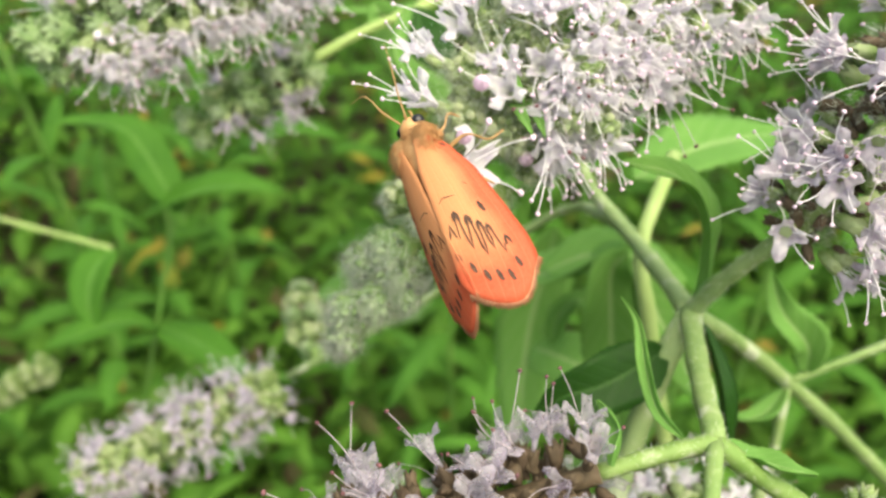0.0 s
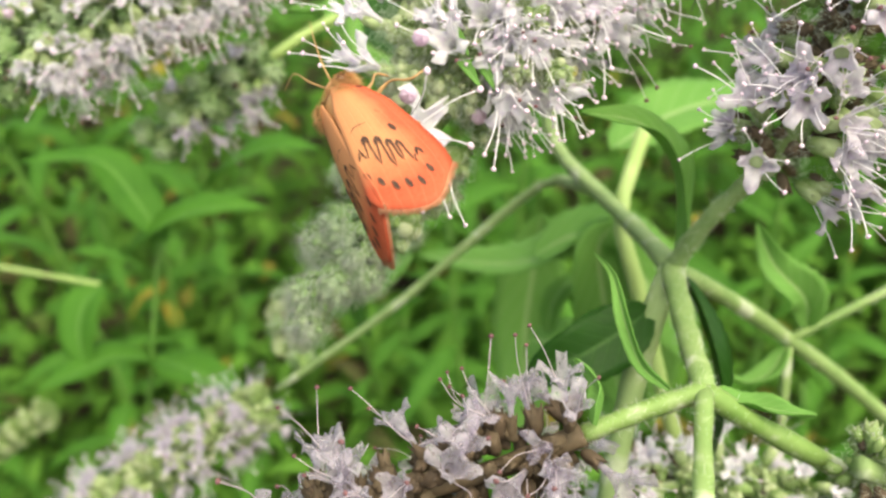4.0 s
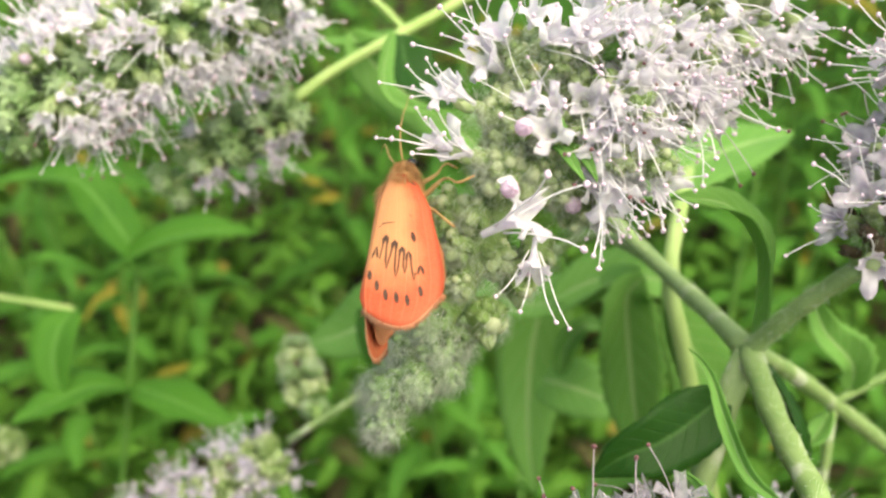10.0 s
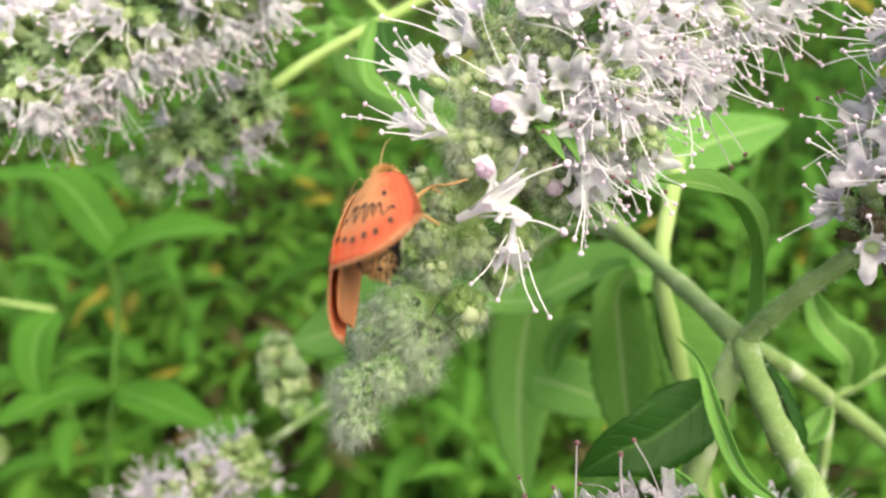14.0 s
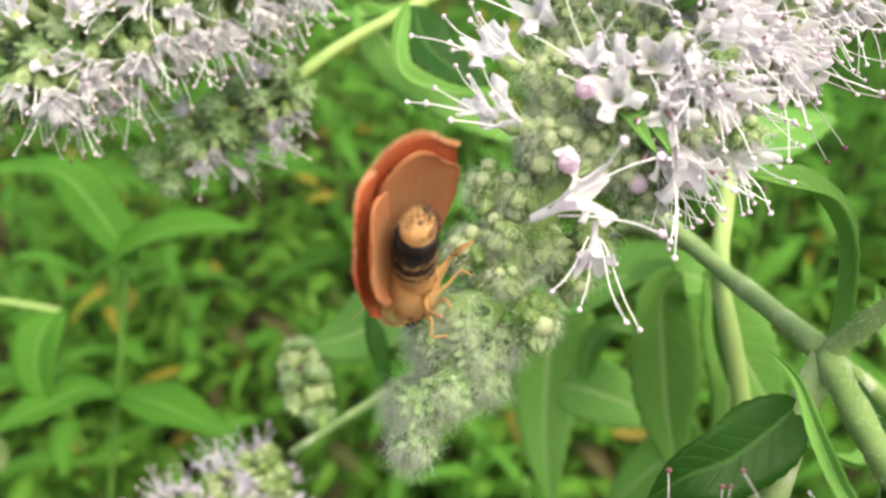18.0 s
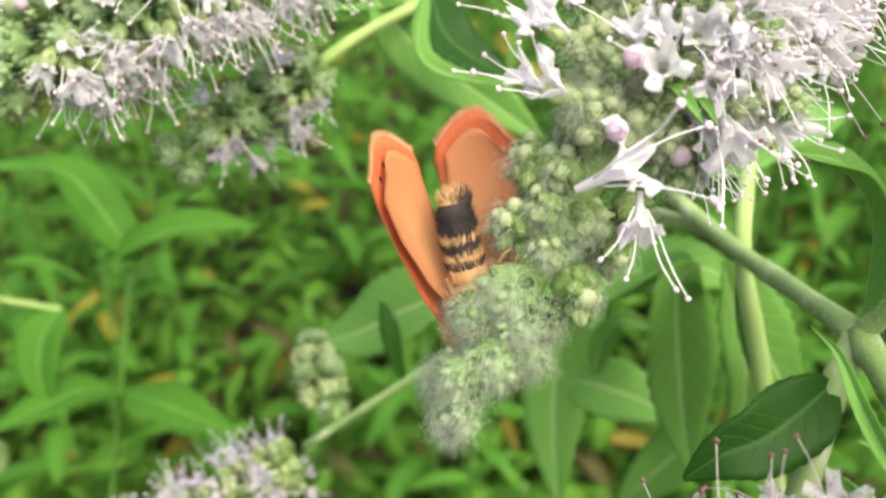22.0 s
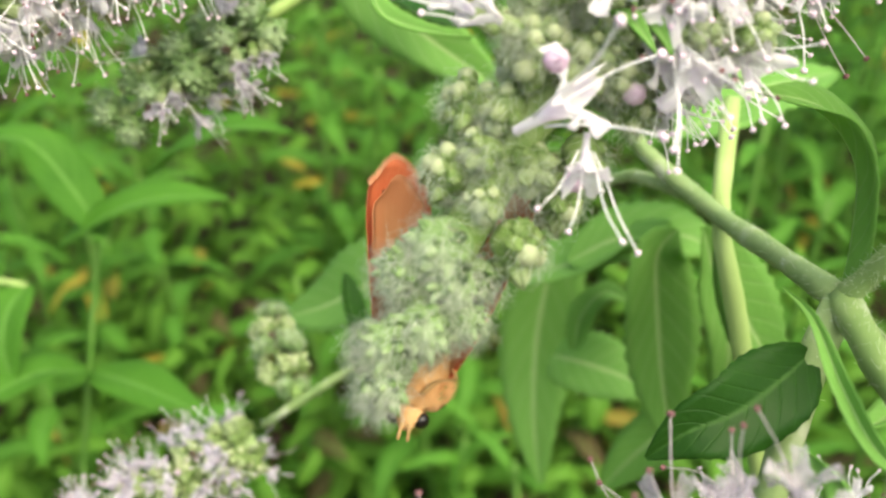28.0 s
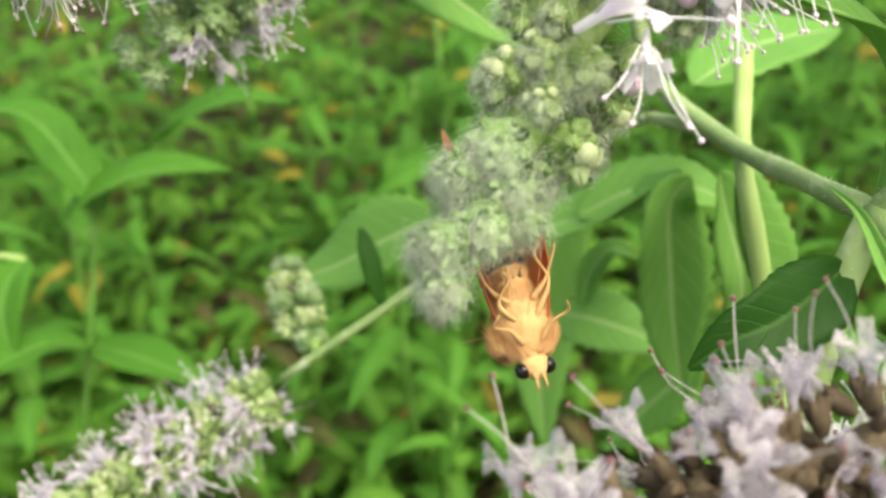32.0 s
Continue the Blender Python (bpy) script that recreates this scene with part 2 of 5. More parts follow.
def glide(points, n):
    """n + 1 points on a smooth line through the points, evenly spread."""
    p = [Vector(q) for q in points]
    p = [2 * p[0] - p[1]] + p + [2 * p[-1] - p[-2]]
    fine = []
    for i in range(1, len(p) - 2):
        for k in range(12):
            t = k / 12
            a, b, c, d = p[i - 1:i + 3]
            fine.append(0.5 * (2 * b + (c - a) * t + (2 * a - 5 * b + 4 * c - d) * t * t + (3 * b - a - 3 * c + d) * t ** 3))
    fine.append(p[-2])
    run = [0.0]
    for a, b in zip(fine, fine[1:]):
        run.append(run[-1] + (b - a).length)
    out, j = [], 0
    for k in range(n + 1):
        s = run[-1] * k / n
        while j < len(run) - 2 and run[j + 1] < s:
            j += 1
        f = (s - run[j]) / max(1e-9, run[j + 1] - run[j])
        out.append(fine[j].lerp(fine[j + 1], f))
    return out


def tube(line, radii, sides=8, square=0.0, cap=True):
    """Verts and faces of a round or four-edged stalk along a line."""
    verts, faces = [], []
    side = None
    for i, c in enumerate(line):
        d = (line[min(i + 1, len(line) - 1)] - line[max(i - 1, 0)]).normalized()
        if side is None:
            side = d.orthogonal().normalized()
        side = (side - d * side.dot(d)).normalized()
        up = d.cross(side)
        f = i / max(1, len(line) - 1)
        r = radii(f) if callable(radii) else radii[0] + (radii[1] - radii[0]) * f
        for k in range(sides):
            a = 2 * math.pi * k / sides
            rr = r * (1 + square * (abs(math.cos(2 * a)) - 0.5))
            verts.append(c + (side * math.cos(a) + up * math.sin(a)) * rr)
    for i in range(len(line) - 1):
        for k in range(sides):
            a, b = i * sides + k, i * sides + (k + 1) % sides
            faces.append((a, b, b + sides, a + sides))
    if cap:
        faces.append(tuple(reversed(range(sides))))
        faces.append(tuple(range(len(verts) - sides, len(verts))))
    return verts, faces


def lathe(profile, sides=10, wave=None):
    """Verts and faces of a turned shape: rows of (radius, height)."""
    verts, faces = [], []
    for i, (r, z) in enumerate(profile):
        for k in range(sides):
            a = 2 * math.pi * k / sides
            rr, zz = wave(i, a, r, z) if wave else (r, z)
            verts.append(Vector((rr * math.cos(a), rr * math.sin(a), zz)))
    for i in range(len(profile) - 1):
        for k in range(sides):
            a, b = i * sides + k, i * sides + (k + 1) % sides
            faces.append((a, b, b + sides, a + sides))
    faces.append(tuple(reversed(range(sides))))
    faces.append(tuple(range(len(verts) - sides, len(verts))))
    return verts, faces


def joined(pieces):
    verts, faces = [], []
    for v, f in pieces:
        o = len(verts)
        verts += v
        faces += [tuple(i + o for i in q) for q in f]
    return verts, faces


def blade(line, width, normal, fold=0.25, wave=0.0, twist=0.0, teeth=0.05, seed=0, thick=0.14, curl=0.0, blunt=0.75, cols=(-1.0, -0.72, -0.4, -0.1, 0.0, 0.1, 0.4, 0.72, 1.0)):
    """Verts, faces and blade coordinates of a leaf along a line (mm): folded on its midrib, toothed at its rim."""
    rnd = random.Random(seed)
    n = len(line) - 1
    normal = Vector(normal)
    ph = rnd.uniform(0, 6)
    top, coords = [], []
    for i, c in enumerate(line):
        v = i / n
        d = (line[min(i + 1, n)] - line[max(i - 1, 0)]).normalized()
        s = d.cross(normal).normalized()
        up = s.cross(d).normalized()
        a = twist * v
        s, up = s * math.cos(a) + up * math.sin(a), up * math.cos(a) - s * math.sin(a)
        w = width * 0.5 * max(0.03, math.sin(math.pi * min(1.0, v ** blunt * 0.97 + 0.02)) ** 0.85)
        for u in cols:
            edge = 1 + (teeth * (1 if i % 2 else -1) if abs(u) == 1 else 0)
            x = u * w * edge
            z = fold * abs(x) - curl * x * x / max(width, 1) + wave * w * math.sin(ph + v * 11 + (2 if u > 0 else 0)) * u * u
            z += -0.02 * width * (1 - abs(u)) if abs(u) < 0.2 else 0
            top.append(c + s * x + up * z)
            coords.append((u, v, 0.0))
    k = len(cols)
    low = []
    for i in range(n + 1):
        d = (line[min(i + 1, n)] - line[max(i - 1, 0)]).normalized()
        s = d.cross(normal).normalized()
        up = s.cross(d).normalized()
        low += [top[i * k + j] - up * (thick * (2.2 if abs(cols[j]) < 0.2 else 1)) for j in range(k)]
    o = len(top)
    faces = []
    for i in range(n):
        for j in range(k - 1):
            a = i * k + j
            faces.append((a, a + 1, a + k + 1, a + k))
            faces.append((o + a + k, o + a + k + 1, o + a + 1, o + a))
        a, b = i * k, i * k + k - 1
        faces.append((a, a + k, o + a + k, o + a))
        faces.append((b + k, b, o + b, o + b + k))
    return top + low, faces, coords + coords


def hairs(spots, length, per, seed, reach=0.6, curl=0.12, sweep=(0, 0, 0)):
    """Fine white hairs round each spot (place, outward way, radius)."""
    rnd = random.Random(seed)
    verts, faces = [], []
    for p, d, r in spots:
        for _ in range(per):
            w = Vector((rnd.gauss(0, 1), rnd.gauss(0, 1), rnd.gauss(0, 1))).normalized()
            w = (w + d * reach).normalized()
            a = p + w * r * rnd.uniform(0.8, 1.08)
            L = length * rnd.uniform(0.4, 1.4)
            tilt = Vector((rnd.gauss(0, 1), rnd.gauss(0, 1), rnd.gauss(0, 1))) * curl * 2.2
            e = a + (w + tilt + Vector(sweep)).normalized() * L
            mid = (a + e) * 0.5 + (w * 0.3 - tilt * 0.5) * L * 0.6
            s = w.orthogonal().normalized() * 0.01
            q = w.cross(s)
            o = len(verts)
            verts += [a + s, a - s * 0.5 + q, a - s * 0.5 - q, mid + s * 0.8, mid - s * 0.4 + q * 0.8, mid - s * 0.4 - q * 0.8, e]
            faces += [(o, o + 1, o + 4, o + 3), (o + 1, o + 2, o + 5, o + 4), (o + 2, o, o + 3, o + 5), (o + 3, o + 4, o + 6), (o + 4, o + 5, o + 6), (o + 5, o + 3, o + 6)]
    return mesh("down", verts, faces, HAIR)


def stem(parent, base, points, r0, r1, mat=None, n=16, label="", square=0.15, sides=10):
    base = Vector(base)
    line = [p - base for p in glide(points, n)]
    swell = lambda f: (r0 + (r1 - r0) * f) * (1 + 0.07 * math.sin(f * 23))
    v, f = tube(line, swell, sides, square)
    ob = part("stem", mesh("stem", v, f, mat or STEM), parent, None, label)
    if mat is None:
        # short down on the edges
        rnd = random.Random(len(v) + int(r0 * 100))
        spots = []
        for _ in range(240):
            i = rnd.randrange(len(line) - 1)
            spots.append((line[i].lerp(line[i + 1], rnd.random()), Vector((0, 0, 0)), swell(i / n)))
        part("down", hairs(spots, 0.4, 3, 7, 0.0), ob, None, "short white hairs")
    return ob


def leaf(parent, base, points, width, normal, mat=None, label="", n=26, **shape):
    base = Vector(base)
    line = [p - base for p in glide(points, n)]
    v, f, c = blade(line, width, normal, **shape)
    return part("leaf", mesh("leaf", v, f, mat or LEAF, c), parent, None, label)

# ---- ground and far stand ----
def ground_sheet():
    verts, faces = [], []
    steps = [-60000, -9000, -2500] + [-1200 + 60 * i for i in range(41)] + [2500, 9000, 60000]
    n = len(steps)
    for y in steps:
        for x in steps:
            z = 22 * noise.noise(Vector((x / 160, y / 160, 0))) + 7 * noise.noise(Vector((x / 45, y / 45, 3))) - 12 if abs(x) < 2000 and abs(y) < 2000 else -12
            verts.append((x, y + 500, z))
    for j in range(n - 1):
        for i in range(n - 1):
            a = j * n + i
            faces.append((a, a + 1, a + n + 1, a + n))
    tagged(new("ground", mesh("ground", verts, faces, SOIL)), "dark damp soil under the mint stand", "ground", "", "structure")


ground_sheet()


def small_leaf(length, width, rise, seed):
    pts = [(0, 0, 0), (0, length * 0.35, rise * 0.6), (0, length * 0.7, rise * 0.7), (0, length, rise * 0.1 - length * 0.08)]
    return blade(glide(pts, 6), width, (0, 0, 1), fold=0.22, wave=0.12, teeth=0.0, seed=seed, cols=(-1.0, 0.0, 1.0))


def undergrowth():
    """Low mixed leaves that nobody could count."""
    rnd = random.Random(5)
    kinds = [small_leaf(rnd.uniform(11, 27), rnd.uniform(4, 8.5), rnd.uniform(2, 8), k) for k in range(9)]
    verts, faces, coords = [], [], []
    for i in range(19000):
        y = 120 + 1100 * rnd.random() ** 1.4 if i < 13000 else rnd.uniform(-900, 1700)
        x = rnd.uniform(-0.62, 0.62) * (y + 260) if i < 13000 else rnd.uniform(-1300, 1300)
        z = rnd.uniform(0, 1) ** 1.5 * max(20, min(90, 150 - y * 0.1))
        v, f, c = kinds[i % 9]
        m = Matrix.Translation((x, y, z)) @ Euler((rnd.uniform(-0.5, 0.7), rnd.uniform(-0.5, 0.5), rnd.uniform(0, 6.28))).to_matrix().to_4x4()
        o = len(verts)
        verts += [m @ p for p in v]
        faces += [tuple(k + o for k in q) for q in f]
        coords += c
    tagged(new("undergrowth", mesh("undergrowth", verts, faces, LEAF_LOW, coords)), "low green undergrowth covering the soil", "undergrowth", "", "stuff")


undergrowth()

FAR_LEAVES = []
for k in range(7):
    rr = random.Random(40 + k)
    L = rr.uniform(26, 50)
    w = L * rr.uniform(0.19, 0.27)
    droop = rr.uniform(-0.32, 0.1) * L
    pts = [(0, 0, 0), (0, 0.3 * L, 0.09 * L), (0, 0.65 * L, 0.09 * L + droop * 0.3), (rr.uniform(-3, 3), 0.98 * L, droop)]
    v, f, c = blade(glide(pts, 10), w, (0, 0, 1), fold=0.22, wave=0.1, teeth=0.03, seed=k, curl=0.3, cols=(-1.0, -0.55, 0.0, 0.55, 1.0))
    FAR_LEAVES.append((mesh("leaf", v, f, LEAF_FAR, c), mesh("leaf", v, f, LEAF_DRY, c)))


def leafy_shoot(x, y, height, lean, seed, dry=0.0):
    rnd = random.Random(seed)
    top = Vector((lean[0], lean[1], height))
    plant = thing("mint_shoot", (x, y, 0), "leafy green mint shoot with paired pointed leaves", "plant", "shoots of the stand")
    line = glide([(0, 0, -15), top * 0.5 + Vector((rnd.uniform(-6, 6), rnd.uniform(-6, 6), 0)), top], 10)
    v, f = tube(line, (1.6, 0.8), 6, 0.1)
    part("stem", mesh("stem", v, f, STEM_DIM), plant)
    turn, z = rnd.uniform(0, 6.28), 0.18
    while z < 1.0:
        p = line[min(10, int(z * 10))].lerp(line[min(10, int(z * 10) + 1)], z * 10 % 1)
        for side in (0, math.pi):
            size = (1.12 - 0.62 * z ** 2) * rnd.uniform(0.8, 1.15)
            rise = rnd.uniform(-0.1, 0.45) + 0.5 * (z > 0.85)
            m = Matrix.Translation(p * MM) @ Euler((rise, rnd.uniform(-0.25, 0.25), turn + side + rnd.uniform(-0.25, 0.25))).to_matrix().to_4x4() @ Matrix.Scale(size, 4)
            kind = FAR_LEAVES[rnd.randrange(7)]
            part("leaf", kind[1 if rnd.random() < dry else 0], plant, m)
        turn += math.pi / 2 + rnd.uniform(-0.3, 0.3)
        z += rnd.uniform(15, 22) / height
    return plant


def far_stand():
    rnd = random.Random(11)
    c, s = math.cos(radians(35)), math.sin(radians(35))
    made = 0
    while made < 118:
        y = 140 + 620 * rnd.random() ** 1.3
        x = rnd.uniform(-0.56, 0.56) * (y + 230)
        lean = (rnd.uniform(-25, 25), rnd.uniform(-20, 35))
        # keeps clear of the flowering stalks in front
        tall = 320 - (215 + 110 * rnd.random() ** 1.5 - (y + lean[1] - 25) * c) / s
        height = min(tall, rnd.uniform(90, 270))
        if height < 60:
            continue
        leafy_shoot(x, y, height, lean, made + 100, 0.1 if y > 260 and rnd.random() < 0.6 else 0.0)
        made += 1
    # the stand goes on beside and behind
    while made < 150:
        x, y = rnd.uniform(-900, 900), rnd.uniform(-600, 900)
        if math.hypot(x, y) < 260 or (y > 100 and abs(x) < 0.6 * (y + 230)):
            continue
        leafy_shoot(x, y, rnd.uniform(90, 250), (rnd.uniform(-25, 25), rnd.uniform(-25, 25)), made + 100)
        made += 1


far_stand()


# ---- flower spikes ----
def corolla(seed, mat=None):
    """A mint flower: a narrow tube that opens into four lobes; z points out of the throat."""
    rnd = random.Random(seed)
    tube_len, throat = rnd.uniform(2.2, 3.3), rnd.uniform(0.66, 0.86)
    lobes = [rnd.uniform(1.0, 1.6) for _ in range(4)]
    lobes[0] *= 1.25
    flare = [rnd.uniform(0.3, 1.15) for _ in range(4)]
    sides, prof = 28, [(0.28, 0.0), (0.32, 0.3), (0.4, 0.6), (0.7, 0.85), (1.0, 1.0)]
    verts, faces = [], []
    for r, z in prof:
        for k in range(sides):
            a = 2 * math.pi * k / sides
            verts.append(Vector((r * throat * math.cos(a), r * throat * math.sin(a), z * tube_len)))
    for u in (0.2, 0.4, 0.6, 0.8, 0.93, 1.0):
        for k in range(sides):
            a = 2 * math.pi * k / sides
            q = int(round(a / (math.pi / 2))) % 4
            off = a - round(a / (math.pi / 2)) * (math.pi / 2)
            lob = lobes[q] * max(0.06, 1 - (abs(off) / 0.74) ** 3.0)
            ang = a - off * 0.25 * u
            out = flare[q] * (0.5 + 0.7 * u)
            r = throat + lob * u * math.sin(out) + 0.05 * math.sin(5 * a + seed) + 0.11 * u * math.sin(19 * a + 2 * seed)
            z = tube_len + lob * u * math.cos(out) + 0.3 * u * math.sin(7 * a + seed) + 0.2 * u * math.sin(13 * a + 3 * seed)
            verts.append(Vector((r * math.cos(ang), r * math.sin(ang), z)))
    rows = len(prof) + 6
    for i in range(rows - 1):
        for k in range(sides):
            a, b = i * sides + k, i * sides + (k + 1) % sides
            faces.append((a, b, b + sides, a + sides))
    o = len(verts)
    inner = []
    for i, p in enumerate(verts):
        r = Vector((p.x, p.y, 0))
        inner.append(p - r.normalized() * 0.05 + Vector((0, 0, 0.05 if i >= len(prof) * sides else 0)))
    faces += [tuple(o + q for q in reversed(f)) for f in faces]
    last = (rows - 1) * sides
    faces += [(last + k, last + (k + 1) % sides, o + last + (k + 1) % sides, o + last + k) for k in range(sides)]
    return mesh("flower", verts + inner, faces, mat or PETAL)


def stamen(seed, old=False):
    rnd = random.Random(seed)
    L, bow = rnd.uniform(2.9, 5.2), rnd.uniform(0.2, 1.2)
    line = glide([(0.35, 0, 1.2), (0.6 + bow * 0.3, 0, 2.6), (0.7 + bow, rnd.uniform(-0.3, 0.3), 2.4 + L * 0.55), (0.9 + bow * 1.9, rnd.uniform(-0.5, 0.5), 2.2 + L)], 8)
    v, f = tube(line, (0.05, 0.035) if old else (0.06, 0.042), 5)
    fa = len(f)
    d = (line[-1] - line[-2]).normalized().to_track_quat("Z", "Y").to_matrix()
    va, ff = lathe([(0.04, -0.22), (0.2, -0.14), (0.27, 0.02), (0.2, 0.17), (0.05, 0.24)], 8)
    va = [line[-1] + d @ Vector((p.x * 0.85, p.y * 0.65, p.z * 0.75)) for p in va]
    verts, faces = joined([(v, f), (va, ff)])
    return mesh("stamen", verts, faces, [FILAMENT_DULL if old else FILAMENT, ANTHER_OLD if old else ANTHER], None, [0] * fa + [1] * len(ff))


def calyx(seed, mat, length=1.9, r=0.6, shut=True):
    """A ribbed cup: closed and rounded, or open with five teeth."""
    def rib(i, a, rr, z):
        k = 1 + 0.06 * math.cos(10 * a + seed)
        if i >= 4:
            z += (0.1 if shut else 0.5) * math.cos(5 * a) * (i - 3) * 0.4
        return rr * k, z
    top = [(0.72 * r, 0.86 * length), (0.42 * r, 0.97 * length), (0.1 * r, 1.02 * length)] if shut else [(1.05 * r, 0.95 * length), (0.95 * r, 1.0 * length)]
    v, f = lathe([(0.25 * r, 0), (0.75 * r, 0.15 * length), (r, 0.42 * length), (0.95 * r, 0.68 * length)] + top, 20, rib)
    return mesh("bud", v, f, mat)


def bud_head(seed, mat, n=4, length=1.15, r=0.4):
    """A few toothed cups grown tightly together, each with a pale closed bud in it."""
    rnd = random.Random(seed)
    pieces, mats = [], []
    for k in range(n):
        def teeth(i, a, rr, z):
            return rr * (1 + 0.05 * math.cos(10 * a)), z + (0.26 * math.cos(5 * a + seed) if i >= 3 else 0)
        cup = lathe([(0.3 * r, 0), (0.85 * r, 0.25 * length), (1.02 * r, 0.6 * length), (1.1 * r, 0.9 * length), (0.9 * r, 0.85 * length), (0.75 * r, 0.6 * length)], 20, teeth)
        dome = lathe([(0.7 * r, 0.5 * length), (0.72 * r, 0.75 * length), (0.55 * r, 0.95 * length), (0.3 * r, 1.07 * length), (0.05 * r, 1.12 * length)], 10)
        a = 2 * math.pi * k / n + rnd.uniform(-0.3, 0.3)
        m = Euler((rnd.uniform(0.25, 0.6), 0, a)).to_matrix()
        s = rnd.uniform(0.8, 1.2)
        o = Vector((math.sin(a) * 0.4, -math.cos(a) * 0.4, rnd.uniform(0.0, 0.5)))
        for shape, which in ((cup, 0), (dome, 1)):
            pieces.append(([m @ (p * s) + o for p in shape[0]], shape[1]))
            mats += [which] * len(shape[1])
    return mesh("bud_head", *joined(pieces), [mat, BUD_TIP], None, mats)


def bud_cluster(seed, mat, n=9, bud=0.7, length=0.95, core=1.45, ripe=0.28):
    """A rounded knob of ribbed, toothed cups; the ripe ones show a pale rounded bud. z points outward."""
    rnd = random.Random(seed)
    v, f = lathe([(0.3, -1.0), (0.8, -0.7), (1.0, -0.1), (0.85, 0.5), (0.5, 0.85), (0.05, 1.0)], 14)
    pieces, mats = [([p * core for p in v], f)], [0] * len(f)
    for k in range(n):
        z = 1 - 1.4 * (k + 0.5) / n
        a = k * 2.4 + rnd.uniform(-0.4, 0.4)
        d = Vector((math.sqrt(1 - z * z) * math.cos(a), math.sqrt(1 - z * z) * math.sin(a), z))
        r, L = bud * rnd.uniform(0.8, 1.2), length * rnd.uniform(0.85, 1.2)
        ph, open_cup = rnd.uniform(0, 6), rnd.random() < ripe

        def teeth(i, ang, rr, zz):
            lift = 0.2 * r * math.cos(5 * ang + ph) * max(0, i - 2)
            return rr * (1 + 0.13 * math.cos(10 * ang)), zz + lift
        if open_cup:
            prof = [(0.6 * r, -0.2), (0.95 * r, 0.25 * L), (1.1 * r, 0.6 * L), (1.12 * r, 0.85 * L), (0.95 * r, 0.8 * L)]
        else:
            prof = [(0.6 * r, -0.2), (0.98 * r, 0.25 * L), (0.98 * r, 0.65 * L), (0.62 * r, 1.0 * L), (0.22 * r, 1.2 * L), (0.03 * r, 1.28 * L)]
        shapes = [(lathe(prof, 20, teeth), 0)]
        if open_cup:
            shapes.append((lathe([(0.8 * r, 0.4 * L), (0.95 * r, 0.8 * L), (0.85 * r, 1.08 * L), (0.5 * r, 1.28 * L), (0.05 * r, 1.34 * L)], 10), 1))
        m = (d + Vector((0, 0, 0.35))).normalized().to_track_quat("Z", "Y").to_matrix()
        o = d * core * rnd.uniform(0.62, 0.78)
        for shape, which in shapes:
            pieces.append(([m @ p + o for p in shape[0]], shape[1]))
            mats += [which] * len(shape[1])
    return mesh("bud_head", *joined(pieces), [mat, BUD_TIP], None, mats)


def wool(spots, length, per, seed, along, thick=0.009, lift=0.22):
    """Curved white hairs combed over rounded knobs (place, outward way, radius) towards the tip of the spike."""
    rnd = random.Random(seed)
    verts, faces = [], []
    for p, d, r in spots:
        for _ in range(per):
            w = (Vector((rnd.gauss(0, 1), rnd.gauss(0, 1), rnd.gauss(0, 1))) + d * 0.7).normalized()
            g = along + Vector((rnd.gauss(0, 1), rnd.gauss(0, 1), rnd.gauss(0, 1))) * 0.75
            g = (g - w * g.dot(w)).normalized()
            L = length * rnd.uniform(0.5, 1.5)
            up = lift * rnd.uniform(0.3, 2.2)
            a = p + w * r * rnd.uniform(0.92, 1.06)
            b = a + g * L * 0.4 + w * L * up
            c = a + g * L * 0.8 + w * L * up * 1.3
            e = a + g * L * 1.05 + w * L * up * rnd.uniform(0.2, 1.2) + g.cross(w) * L * rnd.gauss(0, 0.3)
            s = w.orthogonal().normalized() * thick
            q = w.cross(s)
            o = len(verts)
            for ring, k in ((a, 1.0), (b, 0.9), (c, 0.7)):
                verts += [ring + s * k, ring + (q - s * 0.5) * k, ring - (q + s * 0.5) * k]
            verts.append(e)
            for i in (0, 3):
                faces += [(o + i + j, o + i + (j + 1) % 3, o + i + 3 + (j + 1) % 3, o + i + 3 + j) for j in range(3)]
            faces += [(o + 6 + j, o + 6 + (j + 1) % 3, o + 9) for j in range(3)]
    return mesh("down", verts, faces, HAIR)


COROLLAS = [corolla(k) for k in range(6)]
COROLLAS_SHADED = [corolla(k, PETAL_SHADED) for k in range(6)]
COROLLAS_GREY = [corolla(k, PETAL_GREY) for k in range(6)]
STAMENS = [stamen(k) for k in range(7)]
STAMENS_OLD = [stamen(20 + k, True) for k in range(4)]
CUPS = {"green": [bud_head(k, CALYX) for k in range(4)], "woolly": [bud_head(9 + k, CALYX_TIP, 4, 1.5, 0.34) for k in range(3)],
        "spent": [calyx(k, SPENT, 1.5, 0.4, False) for k in range(3)], "pink": [calyx(9, PINKBUD, 1.0, 0.45)], "open": [calyx(4, CALYX, 2.0, 0.55, False)],
        "lump": [bud_cluster(30 + k, CALYX) for k in range(5)], "wool": [bud_cluster(50 + k, CALYX_TIP, 18, 0.36, 0.75, 1.65, 0.0) for k in range(4)]}


def pointing(p, d, spin, size):
    return Matrix.Translation(Vector(p) * MM) @ d.to_track_quat("Z", "Y").to_matrix().to_4x4() @ pose(0, 0, 0, 0, 0, spin) @ Matrix.Scale(size, 4)


